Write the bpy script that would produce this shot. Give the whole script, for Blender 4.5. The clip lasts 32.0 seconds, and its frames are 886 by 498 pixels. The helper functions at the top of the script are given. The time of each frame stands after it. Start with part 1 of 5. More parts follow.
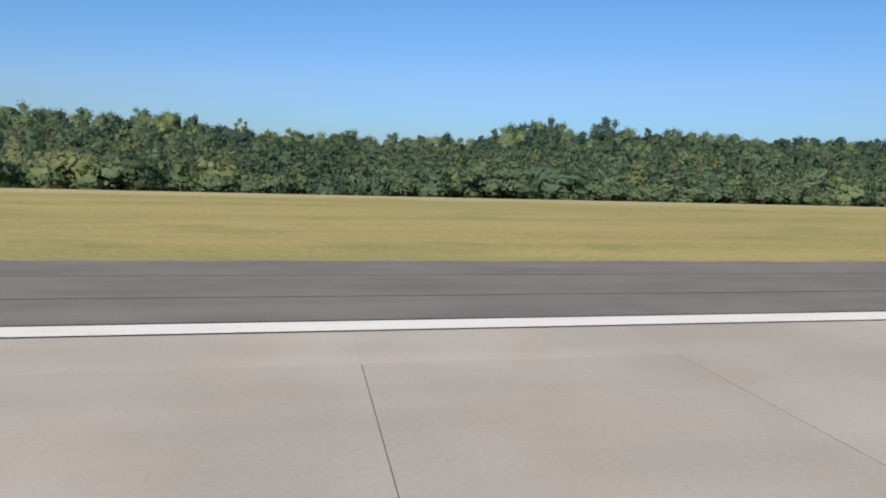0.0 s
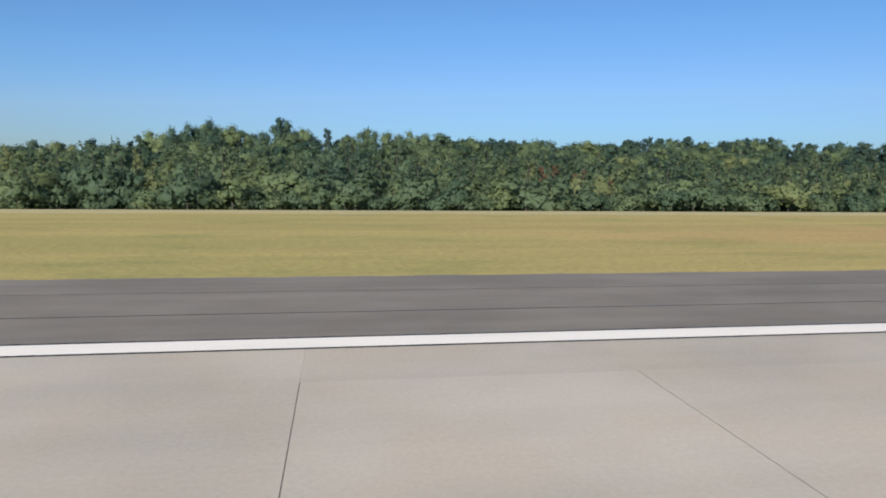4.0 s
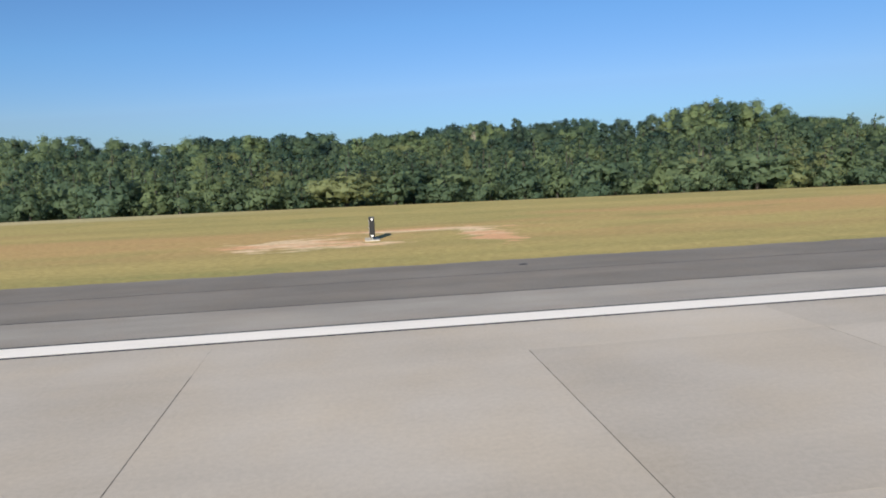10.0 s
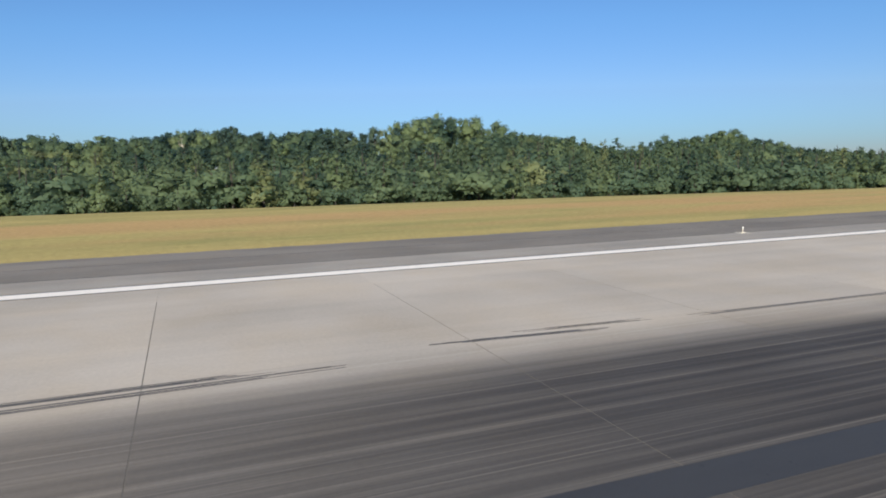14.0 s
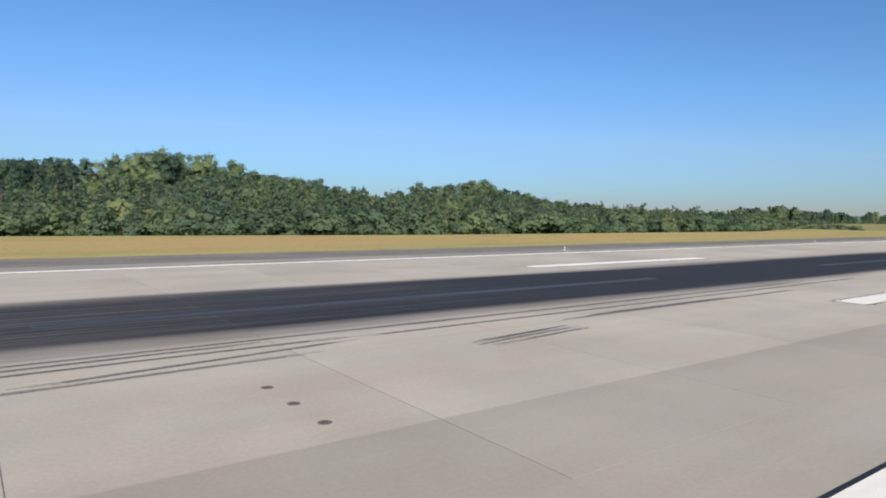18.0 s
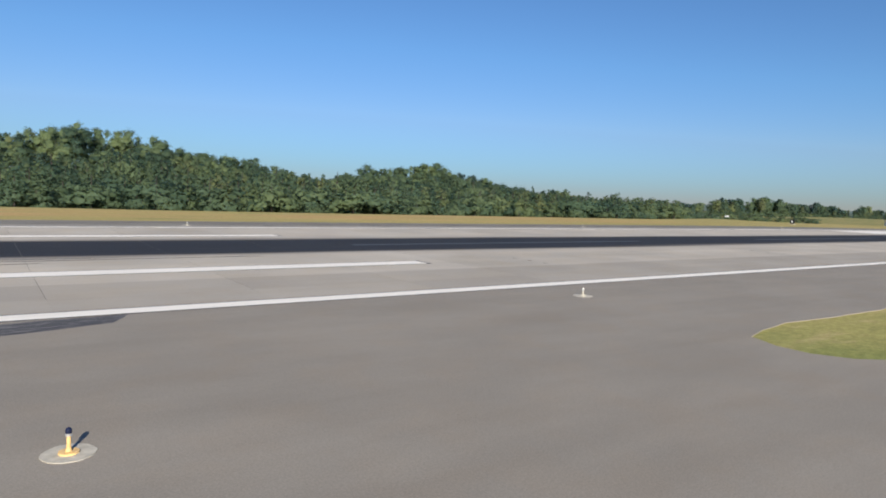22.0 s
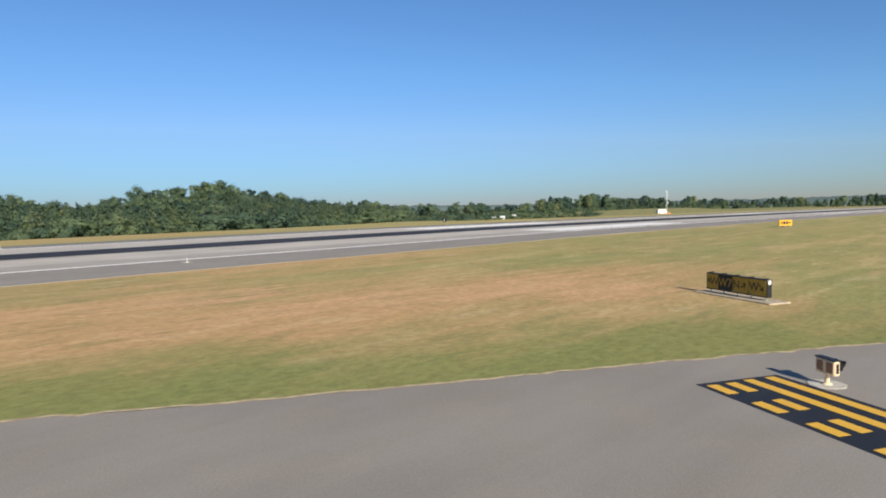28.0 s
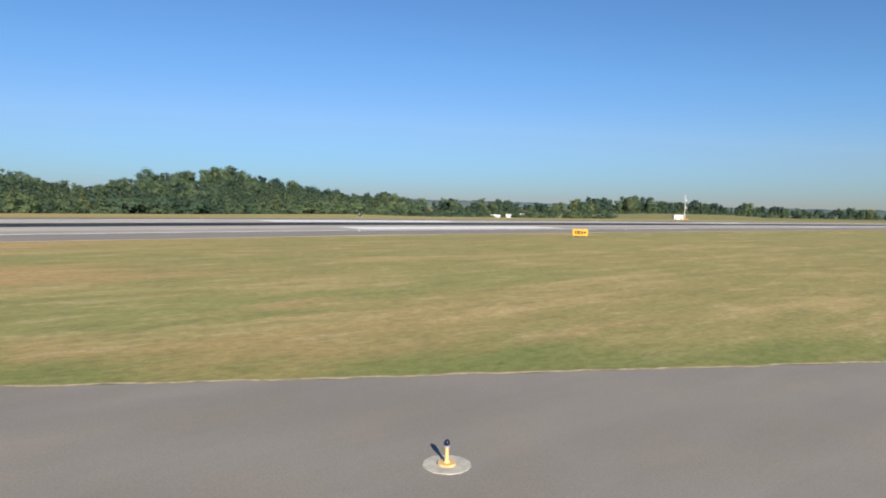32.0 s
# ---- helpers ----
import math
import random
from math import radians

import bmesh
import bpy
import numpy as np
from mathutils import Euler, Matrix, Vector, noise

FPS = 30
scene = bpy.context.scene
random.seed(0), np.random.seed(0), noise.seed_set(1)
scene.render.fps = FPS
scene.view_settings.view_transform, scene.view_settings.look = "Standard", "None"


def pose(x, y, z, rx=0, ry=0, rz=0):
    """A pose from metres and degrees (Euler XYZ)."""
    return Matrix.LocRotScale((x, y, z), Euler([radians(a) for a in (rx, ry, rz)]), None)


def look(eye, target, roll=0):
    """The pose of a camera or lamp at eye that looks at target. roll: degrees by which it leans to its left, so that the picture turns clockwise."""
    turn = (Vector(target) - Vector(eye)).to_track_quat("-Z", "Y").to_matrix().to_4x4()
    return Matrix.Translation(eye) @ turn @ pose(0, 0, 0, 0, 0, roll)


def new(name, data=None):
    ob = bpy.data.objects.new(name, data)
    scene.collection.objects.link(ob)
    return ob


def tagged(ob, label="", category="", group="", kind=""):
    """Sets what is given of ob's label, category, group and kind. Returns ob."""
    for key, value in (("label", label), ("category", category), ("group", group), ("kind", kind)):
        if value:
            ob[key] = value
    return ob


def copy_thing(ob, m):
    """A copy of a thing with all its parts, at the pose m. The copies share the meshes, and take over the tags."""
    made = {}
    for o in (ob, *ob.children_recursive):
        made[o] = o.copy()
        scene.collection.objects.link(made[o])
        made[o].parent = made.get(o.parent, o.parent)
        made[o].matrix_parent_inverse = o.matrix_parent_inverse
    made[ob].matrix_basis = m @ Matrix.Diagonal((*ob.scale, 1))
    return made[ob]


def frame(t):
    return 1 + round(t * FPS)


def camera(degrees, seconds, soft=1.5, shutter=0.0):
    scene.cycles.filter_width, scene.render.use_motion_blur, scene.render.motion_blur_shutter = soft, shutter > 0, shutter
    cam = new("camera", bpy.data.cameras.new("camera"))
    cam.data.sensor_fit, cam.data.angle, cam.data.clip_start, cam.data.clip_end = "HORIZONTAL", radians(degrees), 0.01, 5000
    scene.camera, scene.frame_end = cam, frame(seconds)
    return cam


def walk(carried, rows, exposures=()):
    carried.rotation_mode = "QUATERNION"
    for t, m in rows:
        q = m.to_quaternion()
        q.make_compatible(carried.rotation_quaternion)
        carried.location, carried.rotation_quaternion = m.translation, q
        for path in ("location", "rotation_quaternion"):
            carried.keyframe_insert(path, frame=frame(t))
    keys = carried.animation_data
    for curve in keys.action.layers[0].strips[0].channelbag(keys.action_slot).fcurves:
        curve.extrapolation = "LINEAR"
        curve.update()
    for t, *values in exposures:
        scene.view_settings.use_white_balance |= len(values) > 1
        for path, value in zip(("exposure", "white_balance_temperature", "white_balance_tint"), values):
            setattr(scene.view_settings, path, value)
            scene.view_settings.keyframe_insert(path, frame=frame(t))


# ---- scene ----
# ---------------------------------------------------------------- camera and its way
cam = camera(67.66, 32.0, soft=1.9)
EYE_HEIGHT = 4.58
# seconds, x, y, heading from +y towards +x, pitch, lean to the left (degrees)
PATH = [
    (0, 23.49, 4.83, 12.19, -7.83, 1.98), (0.5, 42.37, 4.86, 12.46, -8.71, 2.41), (1, 60.68, 4.89, 12.03, -9.79, 2.37),
    (1.5, 78.42, 4.93, 10.19, -11.26, 1.15), (2, 95.62, 4.97, 11.82, -8.70, 1.81), (2.5, 112.23, 5.01, 10.21, -9.19, 1.38),
    (3, 128.18, 5.01, 12.63, -6.59, 1.72), (3.5, 143.22, 4.96, 11.86, -8.01, 2.20), (4, 157.39, 4.90, 9.05, -6.72, 0.76),
    (4.5, 170.85, 4.84, 9.99, -4.85, 0.50), (5, 183.76, 4.77, 10.22, -4.53, 0.47), (5.5, 196.20, 4.69, 9.99, -5.22, 0.69),
    (6, 208.19, 4.61, 9.54, -6.41, 1.16), (6.5, 219.69, 4.54, 9.13, -7.54, 1.78), (7, 230.66, 4.48, 9.01, -8.10, 2.33),
    (7.5, 241.07, 4.44, 6.90, -5.97, 0.69), (8, 250.94, 4.41, 7.18, -5.64, -1.06), (8.5, 260.23, 4.39, 5.62, -8.09, 2.94),
    (9, 268.98, 4.36, 6.71, -7.59, 0.59), (9.5, 277.26, 4.21, 7.27, -7.78, -0.30), (10, 285.18, 3.88, 7.79, -7.45, -2.24),
    (10.5, 292.75, 3.35, 9.45, -9.51, -0.40), (11, 299.91, 2.64, 11.06, -9.56, 0.40), (11.5, 306.69, 1.71, 12.60, -8.65, -0.27),
    (12, 313.25, 0.56, 13.51, -8.18, -0.07), (12.5, 319.72, -0.80, 15.20, -8.78, -0.81), (13, 326.03, -2.37, 18.12, -7.56, -2.93),
    (13.5, 332.00, -4.09, 19.39, -7.59, -2.02), (14, 337.54, -5.90, 21.40, -7.21, -1.01), (14.5, 342.65, -7.83, 23.91, -6.67, -0.14),
    (15, 347.45, -9.98, 26.69, -6.25, 0.46), (15.5, 352.05, -12.43, 29.52, -6.20, 0.69), (16, 356.60, -15.19, 32.17, -6.80, 0.38),
    (16.5, 361.17, -18.15, 33.09, -5.51, 0.35), (17, 365.83, -21.14, 34.42, -5.57, 0.50), (17.5, 370.58, -23.98, 35.28, -4.37, 0.41),
    (18, 375.31, -26.56, 36.45, -3.59, 1.11), (18.5, 379.93, -28.89, 36.90, -3.66, 0.83), (19, 384.49, -31.26, 37.03, -3.90, 0.88),
    (19.5, 389.06, -33.86, 37.06, -4.05, 1.19), (20, 393.68, -36.60, 37.18, -4.43, 1.88), (20.5, 398.39, -39.32, 37.15, -4.75, 2.23),
    (21, 403.24, -42.00, 36.88, -4.86, 2.70), (21.5, 408.16, -44.69, 36.08, -5.06, 2.35), (22, 413.10, -47.42, 35.33, -4.86, 2.38),
    (22.5, 418.06, -50.19, 35.18, -4.86, 2.49), (23, 423.12, -52.92, 34.97, -5.52, 2.36), (23.5, 428.40, -55.73, 35.10, -5.00, 2.44),
    (24, 433.78, -58.71, 35.08, -4.98, 2.41), (24.5, 439.11, -61.91, 34.90, -4.26, 1.84), (25, 444.30, -65.33, 35.44, -4.28, 1.10),
    (25.5, 449.32, -68.91, 36.48, -4.62, 0.44), (26, 454.17, -72.53, 37.77, -4.90, -0.00), (26.5, 458.88, -76.08, 39.07, -4.71, -0.15),
    (27, 463.48, -79.45, 40.16, -3.65, 0.06), (27.5, 468.03, -82.55, 42.08, -3.52, -0.63), (28, 472.56, -85.38, 43.99, -3.75, -1.38),
    (28.5, 477.14, -88.05, 45.31, -3.23, -1.44), (29, 481.77, -90.76, 45.40, -3.22, -0.74), (29.5, 486.43, -93.57, 42.99, -3.88, -0.68),
    (30, 491.07, -96.30, 42.72, -4.10, 0.16), (30.5, 495.74, -98.98, 42.33, -4.92, 0.23), (31, 500.48, -101.63, 39.68, -5.10, 1.41),
    (31.5, 505.33, -104.26, 37.83, -4.05, 0.15), (32, 510.28, -106.84, 38.06, -4.18, 1.18),
]


def pose_on_path(x, y, heading, pitch, lean):
    a, b = radians(heading), radians(pitch)
    ahead = Vector((math.sin(a) * math.cos(b), math.cos(a) * math.cos(b), math.sin(b)))
    eye = Vector((x, y, EYE_HEIGHT))
    return look(eye, eye + ahead * 10, lean)


walk(cam, [(t, pose_on_path(*row)) for t, *row in PATH], exposures=[(t, stops, 6500, 10) for t, stops in ((0, 0.5), (16, 0.5), (17, 0.43), (18, 0.58), (19, 0.47), (20, 0.28), (21, 0.35), (22, 0.44), (23, 0.52), (32, 0.53))])

# ---------------------------------------------------------------- daylight
SUN_ELEVATION = radians(24)
SUN_FROM = Vector((-0.38, -0.92, 0)).normalized()
world = bpy.data.worlds.new("world")
scene.world = world
world.use_nodes = True
wn = world.node_tree.nodes
sky = wn.new("ShaderNodeTexSky")
sky.sky_type = "NISHITA"
sky.sun_disc = False
sky.sun_elevation = SUN_ELEVATION
sky.sun_rotation = math.atan2(SUN_FROM.x, SUN_FROM.y)
sky.altitude = 250
sky.air_density, sky.dust_density, sky.ozone_density = 1.0, 0.0, 3.5
wn["Background"].inputs["Strength"].default_value = 0.066
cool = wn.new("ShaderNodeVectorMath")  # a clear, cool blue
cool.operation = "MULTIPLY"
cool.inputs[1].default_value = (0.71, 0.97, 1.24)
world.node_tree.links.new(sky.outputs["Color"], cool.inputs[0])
parts = wn.new("ShaderNodeSeparateXYZ")
world.node_tree.links.new(cool.outputs[0], parts.inputs[0])
hazy = cool.outputs[0]
# the pale lower sky: a whitish veil first, then a lavender haze along the horizon; start, most, and what each takes from the blue
for begin, most, less in ((1.9, 1.5, (-0.02, 0.66, 0.96)), (3.2, 60.0, (0.80, 0.87, 0.45))):
    pale = wn.new("ShaderNodeMath")
    pale.operation = "SUBTRACT"
    pale.inputs[1].default_value = begin
    world.node_tree.links.new(parts.outputs["X"], pale.inputs[0])
    some = wn.new("ShaderNodeClamp")
    some.inputs["Max"].default_value = most
    world.node_tree.links.new(pale.outputs[0], some.inputs["Value"])
    dull = wn.new("ShaderNodeVectorMath")
    dull.operation = "MULTIPLY"
    dull.inputs[1].default_value = less
    world.node_tree.links.new(some.outputs[0], dull.inputs[0])
    veil = wn.new("ShaderNodeVectorMath")
    veil.operation = "SUBTRACT"
    world.node_tree.links.new(hazy, veil.inputs[0])
    world.node_tree.links.new(dull.outputs[0], veil.inputs[1])
    hazy = veil.outputs[0]
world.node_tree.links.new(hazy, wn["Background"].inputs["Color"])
sun_data = bpy.data.lights.new("sun", "SUN")
sun_data.energy, sun_data.angle, sun_data.color = 5.0, radians(0.53), (1.0, 0.925, 0.80)
sun = new("sun", sun_data)
sun_at = SUN_FROM * math.cos(SUN_ELEVATION) + Vector((0, 0, math.sin(SUN_ELEVATION)))
sun.matrix_world = look(sun_at * 50, (0, 0, 0))

# ---------------------------------------------------------------- materials
class Nodes:
    """A small builder for one node material."""

    def __init__(self, name, rough=0.8, metal=0.0):
        self.mat = bpy.data.materials.new(name)
        self.mat.use_nodes = True
        self.tree = self.mat.node_tree
        self.bsdf = self.tree.nodes["Principled BSDF"]
        self.bsdf.inputs["Roughness"].default_value = rough
        self.bsdf.inputs["Metallic"].default_value = metal
        self.bsdf.inputs["Specular IOR Level"].default_value = 0.3
        geo = self.tree.nodes.new("ShaderNodeNewGeometry")
        self.place, self.island = geo.outputs["Position"], geo.outputs["Random Per Island"]
        info = self.tree.nodes.new("ShaderNodeObjectInfo")
        self.own = info.outputs["Random"]

    def put(self, socket, value):
        if hasattr(value, "links") or hasattr(value, "is_output"):
            self.tree.links.new(value, socket)
        else:
            socket.default_value = value

    def maths(self, op, a, b=0.0, clamp=False):
        n = self.tree.nodes.new("ShaderNodeMath")
        n.operation, n.use_clamp = op, clamp
        self.put(n.inputs[0], a)
        self.put(n.inputs[1], b)
        return n.outputs[0]

    def axis(self, which):
        n = self.tree.nodes.new("ShaderNodeSeparateXYZ")
        self.put(n.inputs[0], self.place)
        return n.outputs["XYZ".index(which)]

    def noise(self, scale=(1, 1, 1), detail=4.0, rough=0.55, shift=(0, 0, 0), bend=0.0):
        m = self.tree.nodes.new("ShaderNodeMapping")
        m.inputs["Scale"].default_value = scale
        m.inputs["Location"].default_value = shift
        self.put(m.inputs["Vector"], self.place)
        n = self.tree.nodes.new("ShaderNodeTexNoise")
        n.inputs["Scale"].default_value = 1.0
        n.inputs["Detail"].default_value = detail
        n.inputs["Roughness"].default_value = rough
        n.inputs["Distortion"].default_value = bend
        self.put(n.inputs["Vector"], m.outputs[0])
        return n.outputs["Fac"]

    def ramp(self, value, low, high, a=0.0, b=1.0):
        n = self.tree.nodes.new("ShaderNodeMapRange")
        n.interpolation_type = "SMOOTHSTEP"
        self.put(n.inputs["Value"], value)
        for key, v in (("From Min", low), ("From Max", high), ("To Min", a), ("To Max", b)):
            self.put(n.inputs[key], v)
        return n.outputs["Result"]

    def mix(self, fac, a, b):
        n = self.tree.nodes.new("ShaderNodeMix")
        n.data_type = "RGBA"
        self.put(n.inputs["Factor"], fac)
        ins = [s for s in n.inputs if s.type == "RGBA"]
        for socket, v in zip(ins, (a, b)):
            self.put(socket, (*v, 1.0) if isinstance(v, tuple) else v)
        return [s for s in n.outputs if s.type == "RGBA"][0]

    def scale(self, colour, factor):
        n = self.tree.nodes.new("ShaderNodeVectorMath")
        n.operation = "SCALE"
        self.put(n.inputs[0], colour)
        self.put(n.inputs["Scale"], factor)
        return n.outputs[0]

    def bump(self, height, distance=0.02, strength=0.5):
        n = self.tree.nodes.new("ShaderNodeBump")
        n.inputs["Distance"].default_value = distance
        n.inputs["Strength"].default_value = strength
        self.put(n.inputs["Height"], height)
        self.put(self.bsdf.inputs["Normal"], n.outputs[0])

    def done(self, colour, rough=None):
        self.put(self.bsdf.inputs["Base Color"], (*colour, 1.0) if isinstance(colour, tuple) else colour)
        if rough is not None:
            self.put(self.bsdf.inputs["Roughness"], rough)
        return self.mat


def plain(name, colour, rough=0.6, metal=0.0, wear=0.12, size=8.0):
    n = Nodes(name, rough, metal)
    f = n.ramp(n.noise((size, size, size), 5), 0.3, 0.7, 1 - wear, 1 + wear)
    return n.done(n.scale(n.mix(0.0, colour, colour), f))


def concrete_material(name, rubber=True, base=(0.488, 0.438, 0.368)):
    n = Nodes(name, 0.82)
    broad = n.noise((0.12, 0.12, 0.12), 4)
    lane = n.noise((0.03, 0.5, 1), 4, shift=(7, 3, 0))
    fine = n.noise((9, 9, 9), 5, 0.7)
    grain = n.noise((60, 60, 60), 3, 0.7)
    tone = n.maths("ADD", n.ramp(broad, 0.3, 0.7, 0.9 if rubber else 0.82, 1.08 if rubber else 1.22), n.ramp(lane, 0.3, 0.7, -0.045, 0.04))
    tone = n.maths("ADD", tone, n.ramp(fine, 0.3, 0.7, -0.06, 0.05))
    tone = n.maths("ADD", tone, n.ramp(n.own, 0.0, 1.0, -0.045, 0.045))
    tone = n.maths("ADD", tone, n.ramp(grain, 0.25, 0.75, -0.07, 0.06))
    colour = n.scale(n.mix(n.ramp(n.noise((0.3, 0.3, 0.3), 3, shift=(3, 9, 0)), 0.35, 0.7), base, tuple(c * k for c, k in zip(base, (1.0, 0.97, 0.92)))), tone)
    # the outer lane by the exit is older and darker
    y, x = n.axis("Y"), n.axis("X")
    old = n.ramp(y, -15.27, -15.19, 0.34, 0.0)
    colour = n.mix(old, colour, (0.22, 0.195, 0.165))
    if rubber:
        streak = n.noise((0.05, 3.2, 1), 5, 0.65, bend=0.3)
        thin = n.noise((0.035, 9.0, 1), 4, 0.6, shift=(5, 1, 0))
        edge = n.noise((0.02, 0.4, 1), 3, shift=(1, 8, 0))
        yy = n.maths("ADD", y, n.ramp(edge, 0.2, 0.8, -0.8, 0.8))
        off = n.maths("ABSOLUTE", n.maths("SUBTRACT", yy, 1.7))
        core = n.ramp(off, 7.6, 4.4, 0.0, 1.0)
        fringe = n.ramp(off, 12.5, 6.0, 0.0, 0.75)
        along = n.ramp(x, 304, 350, 0.12, 1.0)
        scuff = n.noise((0.022, 5.5, 1), 5, 0.72, shift=(3, 2, 0), bend=0.2)
        dense = n.ramp(x, 345, 425, 0.94, 1.12)
        solid = n.maths("MULTIPLY", core, n.maths("MULTIPLY", dense, n.ramp(streak, 0.28, 0.62, 0.86, 1.0)), clamp=True)
        solid = n.maths("SUBTRACT", solid, n.maths("MULTIPLY", n.ramp(scuff, 0.50, 0.72, 0.0, 0.22), n.ramp(x, 360, 440, 1.0, 0.3)), clamp=True)
        # long single skids past the edge of the band
        lower = n.ramp(yy, -3.0, -5.0, 0.55, 1.0)
        wisps = n.maths("MULTIPLY", n.maths("MULTIPLY", fringe, lower), n.maths("MULTIPLY", n.ramp(thin, 0.50, 0.72, 0.0, 0.75), n.ramp(streak, 0.35, 0.6, 0.2, 1.0)))
        mark = n.maths("MULTIPLY", n.maths("MAXIMUM", solid, wisps), along, clamp=True)
        colour = n.mix(n.maths("MULTIPLY", mark, 0.96), colour, (0.013, 0.014, 0.019))
        n.put(n.bsdf.inputs["Roughness"], n.ramp(mark, 0.0, 1.0, 0.82, 0.75))
        n.put(n.bsdf.inputs["Specular IOR Level"], n.ramp(mark, 0.0, 1.0, 0.3, 0.16))
    # fine grooves sawn across the pavement
    n.bump(n.maths("ADD", fine, n.maths("MULTIPLY", grain, 0.6)), 0.006, 0.5)
    return n.done(colour)


def asphalt_material(name, base, patch=0.12):
    n = Nodes(name, 0.88)
    broad = n.noise((0.15, 0.3, 0.2), 4)
    lane = n.noise((0.02, 0.9, 1), 4, shift=(2, 5, 0))
    fine = n.noise((25, 25, 25), 4, 0.75)
    tone = n.maths("ADD", n.ramp(broad, 0.3, 0.7, 1 - patch, 1 + patch), n.ramp(lane, 0.3, 0.7, -0.4 * patch, 0.4 * patch))
    tone = n.maths("ADD", tone, n.ramp(fine, 0.25, 0.75, -0.16, 0.16))
    n.bump(fine, 0.008, 0.6)
    return n.done(n.scale(n.mix(n.ramp(n.noise((0.5, 0.5, 0.5), 3), 0.4, 0.7), base, tuple(c * k for c, k in zip(base, (1.02, 0.99, 0.96)))), tone))


def paint_material(name, colour, wear=0.35, dirt=(0.16, 0.15, 0.135)):
    n = Nodes(name, 0.6)
    chips = n.ramp(n.noise((6, 6, 6), 6, 0.7), 0.62, 0.72, 0.0, wear)
    film = n.ramp(n.noise((0.25, 1.2, 1), 4), 0.45, 0.75, 0.0, 0.25 * wear + 0.03)
    fine = n.ramp(n.noise((40, 40, 40), 3), 0.3, 0.7, 0.92, 1.04)
    return n.done(n.scale(n.mix(n.maths("MAXIMUM", chips, film), colour, dirt), fine))


def tar_material(name):
    n = Nodes(name, 0.7)
    scratch = n.ramp(n.noise((0.8, 5.0, 1), 5, 0.75, bend=0.8), 0.47, 0.64, 0.0, 0.9)
    speck = n.ramp(n.noise((9, 14, 9), 4, 0.7), 0.3, 0.7, 0.75, 1.2)
    return n.done(n.scale(n.mix(scratch, (0.075, 0.07, 0.07), (0.27, 0.25, 0.23)), speck))


